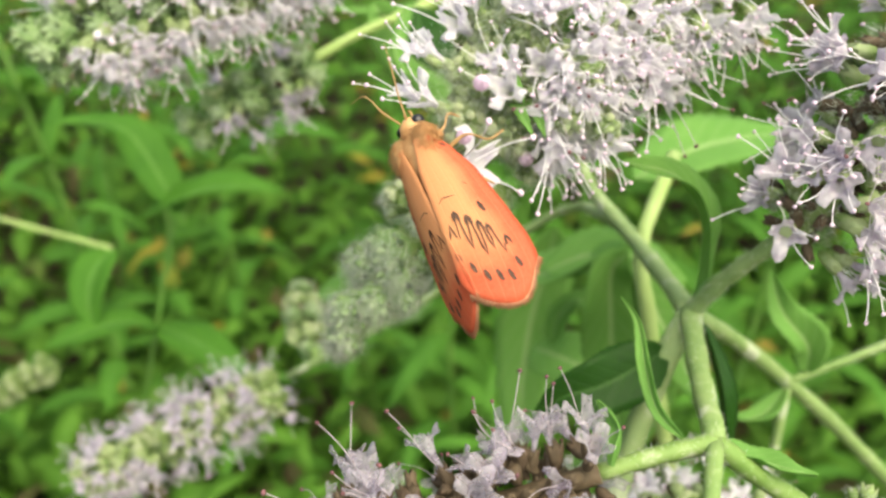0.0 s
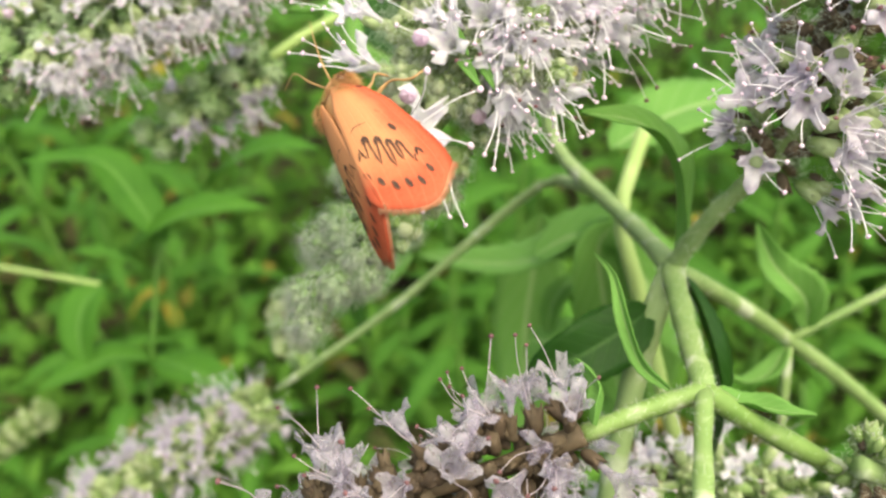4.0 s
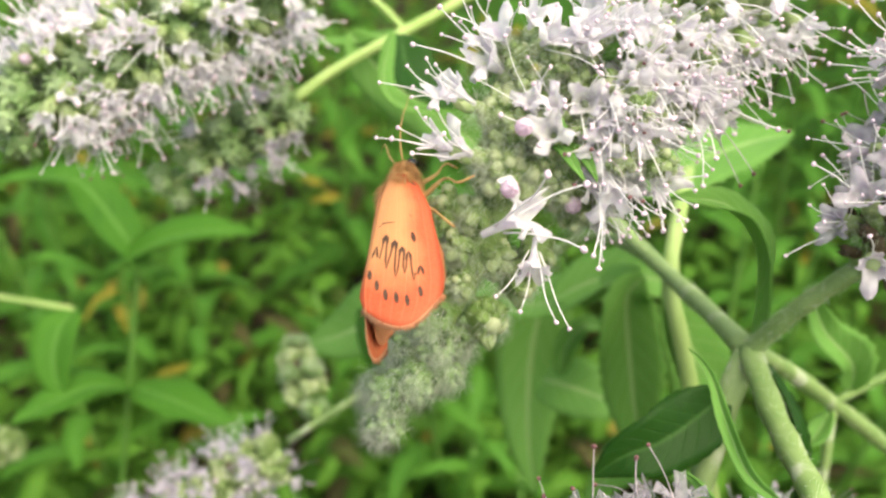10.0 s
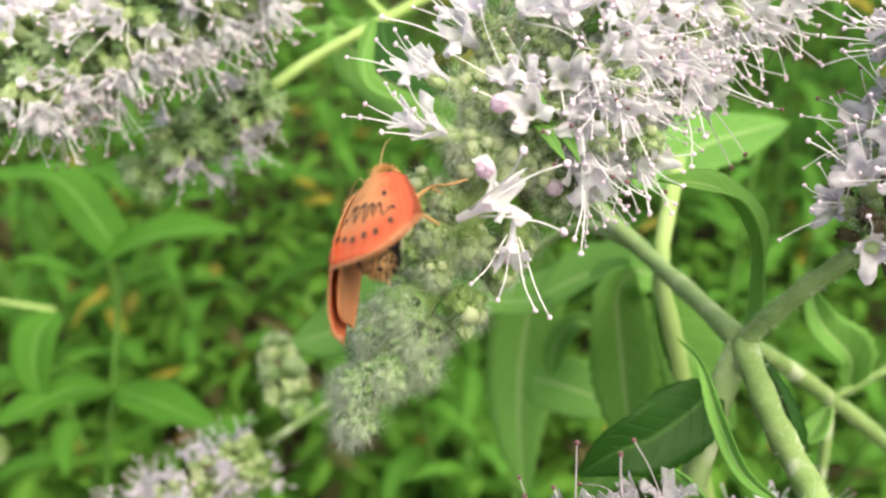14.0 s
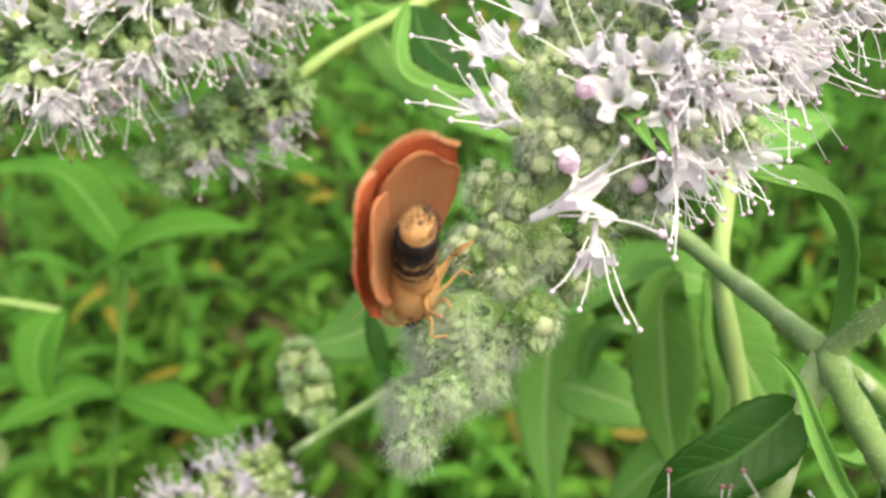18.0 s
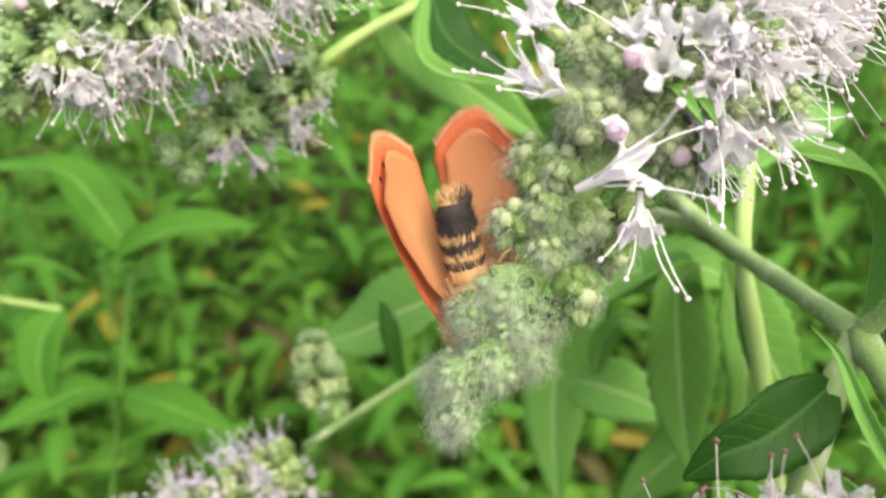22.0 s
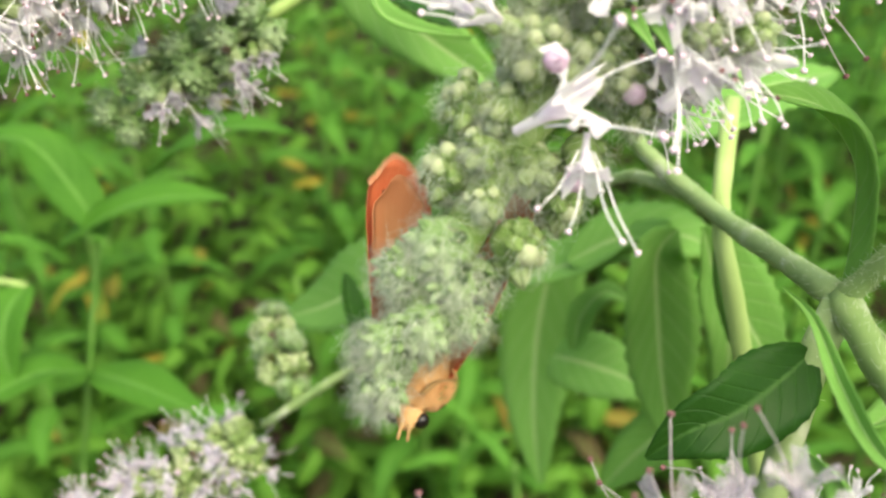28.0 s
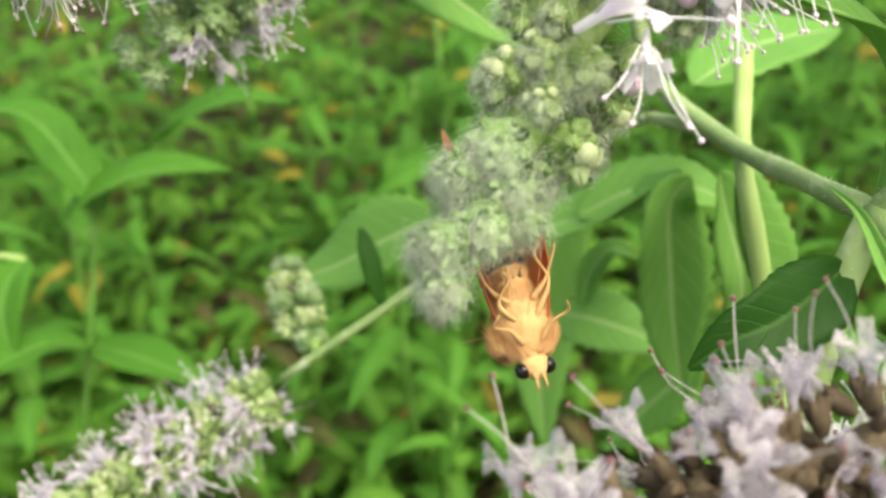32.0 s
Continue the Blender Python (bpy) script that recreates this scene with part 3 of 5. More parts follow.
def flower(spike, p, d, rnd, size=1.0, old=0.1, dulled=False):
    ob = part("flower", {True: COROLLAS_SHADED, False: COROLLAS, "grey": COROLLAS_GREY}[dulled][rnd.randrange(6)], spike, pointing(p, d, rnd.uniform(0, 360), size))
    pool = STAMENS_OLD if dulled is True or rnd.random() < old else STAMENS
    for k in range(rnd.choice((0, 1, 1, 2)) if dulled is True else rnd.choice((3, 4, 4, 4))):
        part("stamen", pool[rnd.randrange(len(pool))], ob, pose(0, 0, 0, rnd.uniform(-8, 8), rnd.uniform(-8, 8), 45 + 90 * k + rnd.uniform(-25, 25)))
    return ob


def flower_spike(name, axis, whorls, label, seed, group="", stalk_r=0.9, down=26, size=1.0, favour=None, dulled=False):
    """whorls: rows of share along the axis from its tip, radius, cups, share in flower, share spent, kind of cup."""
    rnd = random.Random(seed)
    base = Vector(axis[-1])
    spike = thing(name, base, label, "flower spike", group)
    line = [p - base for p in glide(axis, 40)]
    v, f = tube(line, lambda q: stalk_r * (0.45 + 0.55 * q), 8)
    part("rachis", mesh("rachis", v, f, CALYX if stalk_r > 2 else SPENT if dulled is True else STEM), spike)
    spots, fluff, knobs = [], [], []
    for s, radius, cups, bloom, spent, kind in whorls:
        i = min(39, int(s * 40))
        c = line[i].lerp(line[i + 1], s * 40 - i)
        ax = (line[i] - line[i + 1]).normalized()
        side = ax.orthogonal().normalized()
        up = ax.cross(side)
        knots = 6 if cups > 12 else 4
        start = rnd.uniform(0, 6.28)
        if kind in ("lump", "wool"):
            # rounded knobs of buds side by side round the stalk
            knob = radius * (0.44 if cups > 3 else 0.55)
            for k in range(cups):
                a = start + 2 * math.pi * (k + rnd.uniform(-0.15, 0.15)) / cups
                out = side * math.cos(a) + up * math.sin(a)
                d = (out + ax * rnd.uniform(0.25, 0.6)).normalized()
                big = knob * rnd.uniform(0.85, 1.12)
                p = c + out * (radius - big) + ax * rnd.uniform(-0.5, 0.5)
                pool = CUPS[kind]
                part("bud_head", pool[rnd.randrange(len(pool))], spike, pointing(p, d, rnd.uniform(0, 360), big / 2.0))
                (fluff if kind == "wool" else spots).append((p, d, big * 0.98))
                knobs.append((p, d, big))
                if kind == "lump" and rnd.random() < 0.08:
                    part("bud", CUPS["pink"][0], spike, pointing(p + (d + Vector((0.00, -0.82, 0.57))).normalized() * big, d, 0, size * 0.75), "pink unopened bud")
            continue
        for k in range(cups):
            # cups stand in tight bunches round the stalk
            a = start + 2 * math.pi * (k % knots) / knots
            bunch = side * math.cos(a) + up * math.sin(a)
            out = (bunch + (side * rnd.gauss(0, 1) + up * rnd.gauss(0, 1)) * 0.5).normalized()
            lift = rnd.uniform(-0.5, 0.75) + (0.4 if kind == "woolly" else 0.0)
            d = (out + ax * lift).normalized()
            cup_len = 1.9 * size
            p = c + bunch * max(0.15, (radius - cup_len - 0.8) * rnd.uniform(0.55, 1.0)) + d * 0.8 + ax * rnd.uniform(-0.9, 0.9)
            cup_size = size * rnd.uniform(0.85, 1.15)
            roll = rnd.random()
            lean = bloom
            if favour is not None:
                lean = bloom * (0.45 + 0.85 * max(-0.5, out.dot(favour)))
            if roll < lean:
                part("calyx", CUPS["spent"][rnd.randrange(3)] if dulled is True else CUPS["open"][0], spike, pointing(p, d, rnd.uniform(0, 360), cup_size))
                flower(spike, p + d * 1.0 * size, (d + Vector((0, 0, -0.12))).normalized(), rnd, size * rnd.uniform(0.62, 0.88), 0.15 if spent < 0.3 else 0.4, dulled)
            elif roll < lean + spent:
                part("calyx", CUPS["spent"][rnd.randrange(3)], spike, pointing(p, d, rnd.uniform(0, 360), cup_size))
            else:
                pool = CUPS[kind]
                part("calyx" if kind == "spent" else "bud_head", pool[rnd.randrange(len(pool))], spike, pointing(p, d, rnd.uniform(0, 360), cup_size))
                if kind == "green" and rnd.random() < 0.07:
                    part("bud", CUPS["pink"][0], spike, pointing(p + d * 1.1 * size, d, 0, cup_size), "pink unopened bud")
            if kind == "green" and roll >= lean:
                spots.append((p + d * 0.75 * size, d, 1.0 * size))
    if down and fluff:
        part("down", hairs(fluff, 1.05 * size, down * 8, seed, 0.3, 0.75, (line[0] - line[6]).normalized() * 1.1), spike, None, "curled white woolly hairs")
    if down and spots:
        part("down", hairs(spots, 0.75 * size, down * 7, seed + 1, 0.4, 0.5), spike, None, "short white hairs")
    return spike, knobs, base


def rows(a, b, n, r0, r1, cups, bloom, spent, kind):
    return [(a + (b - a) * k / max(1, n - 1), r0 + (r1 - r0) * k / max(1, n - 1), cups, bloom, spent, kind) for k in range(n)]


MAIN_AXIS = [(-8.0, 52.9, 273.6), (-6.5, 54.2, 275.5), (-5.0, 55.8, 277.4), (-3.2, 57.4, 279.6), (-1.2, 59.1, 282.0), (0.9, 60.9, 284.4), (3.8, 62.5, 286.8), (9.6, 66.2, 290.6), (16.3, 70.9, 294.0), (22.4, 75.1, 295.7)]
main_spike, main_knobs, main_base = flower_spike(
    "mint_flower_spike", MAIN_AXIS,
    rows(0.5, 0.95, 7, 3.2, 4.4, 5, 0, 0, "lump") + rows(0.5, 0.6, 3, 4.4, 4.9, 9, 0.55, 0.05, "green") + rows(0.58, 0.97, 9, 5.4, 6.1, 14, 0.92, 0.03, "green"),
    "drooping mint spike with woolly green buds and pale lilac flowers", 3, "mint spikes", 2.1, 26, 1.0, Vector((0.76, -0.3, 0.5)))

# knobs of buds towards the tip: place and radius
WOOLLY_KNOBS = [
    (-7.6, 52.9, 274.8, 1.45),
    (-7.0, 54.1, 276.4, 1.71),
    (-5.3, 54.3, 277.1, 1.71),
    (-7.8, 55.4, 275.5, 1.24),
    (-3.3, 54.9, 277.2, 1.41),
    (-4.0, 56.8, 280.2, 1.97),
    (-6.0, 56.8, 279.0, 1.54),
    (-2.2, 56.5, 278.3, 1.23),
    (-5.4, 56.5, 277.5, 1.63),
    (-3.6, 55.5, 278.7, 1.46)]
GREEN_KNOBS = [
    (-0.2, 57.1, 279.8, 1.81),
    (-3.2, 59.5, 282.9, 1.49),
    (-1.6, 57.7, 282.2, 1.08),
    (-1.4, 59.1, 284.2, 1.21),
    (0.6, 59.1, 283.1, 1.48),
    (2.5, 59.8, 280.9, 1.67),
    (-1.8, 61.3, 285.8, 1.55),
    (-0.1, 60.6, 285.8, 1.47),
    (4.0, 60.8, 282.6, 1.54),
    (1.5, 60.9, 288.5, 1.76),
    (4.0, 61.0, 288.2, 1.77),
    (5.6, 60.7, 287.2, 1.47),
    (6.8, 61.1, 284.9, 1.32),
    (2.4, 62.6, 290.4, 1.71),
    (5.0, 62.5, 289.7, 1.59)]
TIP_WAY = (Vector(MAIN_AXIS[0]) - Vector(MAIN_AXIS[3])).normalized()


def on_axis(p):
    """The point of the spike's axis beside p, and the way out from it."""
    near = min(glide(MAIN_AXIS, 60), key=lambda q: (q - p).length)
    out = p - near
    return out.normalized() if out.length > 0.2 else TIP_WAY


def bud_knobs():
    tufts, short = [], []
    for k, (x, y, z, r) in enumerate(WOOLLY_KNOBS + GREEN_KNOBS):
        woolly = k < len(WOOLLY_KNOBS)
        p = Vector((x, y, z))
        d = (on_axis(p) + TIP_WAY * (1.1 if woolly else 0.5)).normalized()
        pool = CUPS["wool" if woolly else "lump"]
        part("bud_head", pool[k % len(pool)], main_spike, pointing(p - main_base, d, 77 * k, r / 2.05))
        (tufts if woolly else short).append((p - main_base, d, r * 0.98))
        # the far side of the whorl
        if woolly or k % 2:
            back = p + Vector((0.25, 2.1, -1.45)) * r * 0.8
            part("bud_head", pool[(k + 1) % len(pool)], main_spike, pointing(back - main_base, (d + Vector((0, 1, 0))).normalized(), 31 * k, r / 2.1))
            (tufts if woolly else short).append((back - main_base, d, r * 0.95))
    part("down", wool(tufts, 1.4, 480, 5, TIP_WAY, 0.0105, 0.06), main_spike, None, "long curled white woolly hairs")
    part("down", wool(short, 0.85, 300, 6, TIP_WAY, 0.0095, 0.25), main_spike, None, "short white hairs")
    return tufts


main_tufts = bud_knobs()


def own_flower(spike, base, foot, mouth, seed, size, label=""):
    """One flower from its foot to its mouth."""
    d = Vector(mouth) - Vector(foot)
    if not label:
        part("calyx", CUPS["open"][0], spike, pointing(Vector(foot) - base - d.normalized() * 1.2, d.normalized(), 40 * seed, size))
    ob = flower(spike, Vector(foot) - base, d.normalized(), random.Random(seed), size, 0.0)
    return tagged(ob, label)


own_flower(main_spike, main_base, (-0.1, 58.0, 285.8), (3.0, 56.5, 288.3), 5, 1.32, "long pale trumpet-shaped flower")
own_flower(main_spike, main_base, (3.2, 57.0, 285.9), (2.6, 54.9, 284.5), 6, 0.85, "hanging flower with spread stamens")
FEET = []
for k, (foot, mouth) in enumerate([
    ((0.5, 62.3, 292.7), (-1.6, 61.9, 294.7)),
    ((0.2, 60.5, 290.0), (-2.5, 59.6, 292.1)),
    ((2.9, 64.1, 293.7), (0.8, 63.8, 295.8)),
    ((4.2, 61.5, 291.8), (2.7, 60.8, 295.1)),
    ((7.4, 63.2, 291.9), (6.9, 60.3, 293.8)),
    ((7.6, 61.6, 292.2), (8.5, 58.1, 291.6)),
    ((9.8, 61.6, 292.4), (10.6, 57.9, 291.4)),
    ((8.0, 60.2, 289.3), (8.3, 56.4, 288.1)),
    ((11.0, 60.2, 288.6), (12.2, 57.0, 287.6)),
    ((10.3, 64.1, 294.2), (11.2, 60.5, 294.5)),
    ((12.3, 64.2, 292.8), (13.4, 60.4, 292.6)),
    ((13.5, 66.3, 294.2), (14.4, 62.4, 294.7)),
    ((15.1, 66.3, 292.5), (16.7, 62.5, 292.4)),
    ((4.4, 64.2, 295.8), (5.6, 61.9, 297.8)),
    ((6.6, 64.0, 295.7), (7.8, 62.3, 297.7)),
    ((2.7, 65.3, 295.5), (1.6, 63.9, 297.8)),
    ((10.1, 62.8, 292.4), (10.1, 59.1, 292.4)),
    ((15.4, 65.6, 291.5), (16.3, 62.4, 290.5)),
    ((16.7, 67.8, 293.0), (18.6, 64.8, 292.4)),
    ((16.1, 68.9, 294.7), (17.3, 65.3, 294.7)),
    ((9.7, 65.1, 295.8), (10.0, 62.1, 297.6)),
    ((18.0, 69.5, 293.9), (20.2, 66.7, 293.5))]):
    own_flower(main_spike, main_base, foot, mouth, 7 + k, 0.76 + 0.05 * (k * 7 % 5))
    # a smaller flower and a closed cup beside it in the same bunch
    rr = random.Random(90 + k)
    aside = Vector((rr.uniform(-1, 1), rr.uniform(-0.3, 0.6), rr.uniform(-1, 1))).normalized() * 1.7
    turn = Vector((rr.uniform(-1, 1), rr.uniform(-1, 0.5), rr.uniform(-1, 1))) * 1.6
    own_flower(main_spike, main_base, Vector(foot) + aside, Vector(mouth) + aside + turn, 40 + k, rr.uniform(0.6, 0.75))
    cup = Vector(foot) - aside * 0.8
    part("bud_head", CUPS["lump"][k % 5], main_spike, pointing(cup - main_base, (Vector(mouth) - Vector(foot) - aside).normalized(), 60 * k, rr.uniform(0.55, 0.75)))
    FEET.extend([(Vector(foot) - main_base, Vector((0, -0.8, 0.5)), 0.75), (cup - main_base, Vector((0, -0.8, 0.5)), 1.2)])
for k, (x, y, z) in enumerate([(2.6, 59.2, 292.7), (1.4, 57.2, 289.6), (6.1, 60.0, 286.2), (3.0, 58.8, 282.2)]):
    part("bud", CUPS["pink"][0], main_spike, pointing(Vector((x, y, z)) - main_base, Vector((0.1, -0.8, 0.5)), 50 * k, 1.3), "pink unopened bud")


part("down", wool(FEET, 0.8, 170, 12, TIP_WAY, 0.008, 0.5), main_spike, None, "short white hairs")


def bract(parent, base, points, width, normal, seed):
    line = [q - base for q in glide(points, 10)]
    v, f, c = blade(line, width, normal, fold=0.5, wave=0.15, seed=seed, teeth=0.03, thick=0.1, cols=(-1.0, -0.5, 0.0, 0.5, 1.0))
    part("bract", mesh("bract", v, f, LEAF, c), parent, None, "narrow green bract")


bract(main_spike, main_base, [(4.9, 60.6, 290.5), (5.4, 58.9, 290.8), (6.4, 57.4, 289.5)], 0.85, (0.2, -0.75, 0.6), 60)
bract(main_spike, main_base, [(6.0, 60.6, 290.6), (6.7, 59.2, 290.3), (7.3, 57.8, 289.2)], 0.85, (0.2, -0.75, 0.6), 61)
bract(main_spike, main_base, [(4.1, 62.5, 292.3), (5.1, 60.6, 292.3), (5.8, 59.2, 291.2)], 0.85, (0.2, -0.75, 0.6), 62)
bract(main_spike, main_base, [(8.8, 63.9, 294.8), (9.6, 62.9, 296.0), (11.5, 63.0, 296.2)], 0.85, (0.2, -0.75, 0.6), 63)
bract(main_spike, main_base, [(13.0, 65.7, 293.3), (11.0, 63.7, 295.4), (9.8, 64.1, 296.9)], 0.85, (0.2, -0.75, 0.6), 64)

def dew_drops(spike, seed):
    """Small clear drops caught in the wool."""
    rnd = random.Random(seed)
    v, f = lathe([(0.02, -0.98), (0.5, -0.85), (0.9, -0.4), (1.0, 0.05), (0.85, 0.5), (0.5, 0.86), (0.03, 1.0)], 12)
    me = mesh("dew_drop", v, f, DEW)
    for p, d, big in main_tufts:
        for _ in range(4):
            w = (Vector((0.10, -0.69, 0.72)) + Vector((rnd.uniform(-1, 1), rnd.uniform(-1, 1), rnd.uniform(-1, 1))) * 0.8).normalized()
            part("dew_drop", me, spike, Matrix.Translation((p + w * big * 1.15) * MM) @ Matrix.Scale(rnd.uniform(0.12, 0.32), 4), "clear dew drop")


dew_drops(main_spike, 4)

RIGHT_AXIS = [(34.4, 59.6, 297.0), (32.4, 58.3, 293.5), (30.0, 56.6, 289.3), (27.7, 56.0, 284.9), (25.4, 56.2, 281.7)]
flower_spike("mint_flower_spike", RIGHT_AXIS, rows(0.05, 0.9, 8, 2.8, 3.2, 10, 0, 1.0, "spent") + rows(0.05, 0.9, 8, 5.0, 5.0, 12, 0.72, 0.26, "green"),
             "pale lilac mint spike with browned old calyces", 8, "mint spikes", 1.0, 14, 1.0, None, "grey")

# Low spike near the lens: dull petals and brown rachis stand in for shade.
LOW_AXIS = [(-7.2, 37.9, 269.5), (-2.0, 39.5, 270.1), (3.1, 40.5, 270.7), (7.1, 41.1, 271.5), (10.5, 41.7, 272.4)]
flower_spike("mint_flower_spike", LOW_AXIS, rows(0.03, 0.8, 7, 2.8, 3.2, 9, 0.0, 1.0, "spent") + rows(0.02, 0.78, 8, 3.9, 4.0, 14, 0.5, 0.4, "spent") + rows(0.85, 0.95, 2, 3.6, 3.4, 12, 0.9, 0.1, "spent"),
             "mint spike, lilac petals toned for shade, on brown calyces", 14, "mint spikes", 0.8, 10, 1.08, None, True)

LEFT_AXIS = [(-39.9, 85.5, 283.5), (-33.8, 88.4, 285.9), (-27.6, 91.1, 287.9), (-20.1, 94.0, 290.4), (-12.9, 97.0, 292.8)]
flower_spike("mint_flower_spike", LEFT_AXIS, rows(0.02, 0.95, 11, 3.9, 4.2, 5, 0, 0, "wool") + rows(0.2, 0.95, 9, 5.0, 5.6, 18, 0.95, 0.02, "green"),
             "mint spike with pale lilac flowers above green buds", 22, "mint spikes", 1.0, 8, 1.05)

SIDE_AXIS = [(-28.7, 92.8, 271.3), (-23.4, 94.9, 274.1), (-18.8, 97.3, 276.0), (-15.9, 99.1, 276.8)]
flower_spike("mint_flower_spike", SIDE_AXIS, rows(0.05, 0.97, 5, 3.0, 3.6, 5, 0, 0, "wool") + rows(0.3, 0.95, 5, 3.4, 3.8, 7, 0.55, 0.2, "green"),
             "small mint spike, mostly green buds with few flowers", 27, "mint spikes", 0.8, 8, 0.85, None, "grey")

LOWLEFT_AXIS = [(-47.8, 81.3, 225.1), (-39.7, 83.6, 228.4), (-31.2, 86.0, 231.9), (-21.6, 88.6, 235.5)]
flower_spike("mint_flower_spike", LOWLEFT_AXIS, rows(0.03, 0.95, 10, 2.7, 3.3, 5, 0, 0, "lump") + rows(0.1, 0.92, 9, 3.3, 3.8, 13, 0.9, 0.06, "green"),
             "greyish lilac mint spike on a thin stalk", 33, "mint spikes", 0.9, 6, 0.82, None, "grey")

BUD_AXIS = [(-18.9, 97.5, 245.8), (-18.8, 95.5, 243.7), (-18.1, 92.9, 240.9), (-16.7, 90.4, 239.2)]
flower_spike("mint_flower_spike", BUD_AXIS, [(0.05, 1.7, 4, 0, 0, "wool"), (0.2, 2.6, 5, 0, 0, "lump"), (0.4, 3.1, 5, 0.2, 0, "wool"), (0.45, 3.0, 5, 0.15, 0.5, "green"), (0.62, 2.9, 5, 0, 0, "lump"), (0.85, 2.0, 3, 0, 0, "wool")],
             "short mint spike of pale closed buds", 37, "mint spikes", 0.7, 8, 0.8)

CORNER_AXIS = [(15.7, 57.1, 248.2), (21.5, 57.4, 248.6), (26.6, 57.2, 248.2), (33.5, 56.6, 245.6)]
flower_spike("mint_flower_spike", CORNER_AXIS, rows(0.05, 0.95, 6, 2.2, 2.4, 5, 0, 0, "lump") + rows(0.05, 0.95, 6, 3.6, 4.2, 12, 0.85, 0.15, "green"),
             "pale lilac mint spike behind a forked stalk", 41, "mint spikes", 0.8, 6, 0.85)

EDGE_AXIS = [(35.3, 39.3, 263.4), (32.9, 39.5, 265.5), (30.6, 39.7, 267.5), (27.6, 39.7, 269.3)]
flower_spike("mint_flower_spike", EDGE_AXIS, rows(0.1, 0.9, 5, 2.8, 3.2, 12, 0.0, 0.5, "green"),
             "mint spike with swollen green calyces and pale buds", 43, "mint spikes", 0.8, 8, 0.95)

FAR_AXIS = [(-94.6, 136.8, 184.1), (-88.7, 139.5, 188.0), (-81.7, 141.5, 190.9)]
flower_spike("mint_flower_spike", FAR_AXIS, rows(0.05, 0.95, 5, 2.8, 3.6, 5, 0, 0, "lump"),
             "pale budding mint spike deep in the stand", 45, "mint spikes", 0.8, 0, 0.9)

# ---- flowering plant: forked stalks and their leaves ----
NODE = (21.1, 60.7, 270.8)
FORK = (18.7, 43.6, 273.3)
plant = thing("mint_plant", NODE, "branching downy mint stalk with narrow green leaves", "plant")
stem(plant, NODE, [NODE, (20.0, 52.5, 271.2), FORK], 0.93, 0.78, label="four-edged stalk with white flecks", square=0.25)
stem(plant, NODE, [FORK, (17.1, 38.5, 273.8), (15.1, 31.4, 274.2), (11.8, 18.8, 270.1)], 0.57, 0.68)
stem(plant, NODE, [FORK, (15.0, 42.8, 273.0), (10.5, 41.7, 272.4)], 0.65, 0.57)
stem(plant, NODE, [FORK, (21.6, 42.7, 271.1), (27.9, 42.7, 265.9), (35.5, 42.7, 259.0)], 0.68, 0.68)
stem(plant, NODE, [NODE, (19.1, 59.1, 266.7), (16.4, 55.5, 259.7), (14.2, 52.2, 248.2), (11.1, 49.3, 198.6)], 0.99, 1.22, label="main stalk")
stem(plant, NODE, [NODE, (20.8, 69.0, 268.5), (19.7, 78.5, 266.5), (15.5, 86.5, 269.2), (14.7, 90.4, 274.8)], 0.82, 0.7)
stem(plant, NODE, [(18.9, 80.8, 266.3), (15.5, 87.2, 264.9), (10.3, 89.9, 260.1), (-4.1, 89.9, 247.9), (-20.7, 89.4, 236.7)], 0.57, 0.46)
stem(plant, NODE, [NODE, (22.8, 58.5, 276.3), (25.4, 56.2, 281.7)], 0.72, 0.61)
stem(plant, NODE, [(21.8, 62.2, 269.4), (29.0, 68.5, 260.9), (37.0, 72.1, 252.1), (45.1, 73.5, 243.6), (56.7, 74.3, 230.8)], 0.76, 0.84)
stem(plant, NODE, [(37.0, 72.1, 252.1), (36.4, 69.6, 245.1), (36.1, 68.0, 235.7), (37.9, 68.7, 208.9)], 0.49, 0.53)
stem(plant, NODE, [(37.0, 72.1, 252.1), (42.1, 73.2, 253.6), (48.2, 74.5, 255.6), (55.5, 76.1, 257.9)], 0.38, 0.46, label="stalk with a pale swelling")

# leaves of the flowering plant
leaf(plant, NODE, [(21.4, 60.9, 270.9), (22.0, 62.1, 274.4), (21.5, 63.0, 279.2), (19.1, 64.0, 282.4), (14.0, 62.1, 284.9)], 3.5, (0.78, -0.22, 0.59), LEAF, "dark arched leaf", fold=0.5, wave=0.15, seed=1, teeth=0.02)
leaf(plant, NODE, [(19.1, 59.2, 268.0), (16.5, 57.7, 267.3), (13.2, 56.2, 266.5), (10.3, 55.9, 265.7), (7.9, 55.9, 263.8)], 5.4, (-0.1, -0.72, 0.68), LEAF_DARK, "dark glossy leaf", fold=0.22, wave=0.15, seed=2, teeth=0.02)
leaf(plant, NODE, [(16.7, 44.0, 273.1), (15.2, 46.3, 273.6), (14.8, 49.5, 274.7), (14.6, 53.0, 276.3), (13.6, 54.9, 277.1)], 1.05, (-0.5, -0.5, 0.7), LEAF, "narrow folded leaf", fold=0.9, wave=0.25, seed=3, teeth=0.04)
leaf(plant, NODE, [(19.2, 43.9, 272.9), (21.7, 43.3, 272.0), (23.9, 42.2, 272.1), (25.5, 42.0, 271.9)], 1.6, (0.11, 0.05, 0.99), LEAF, "shrivelled small leaf", fold=0.7, wave=0.3, seed=4)
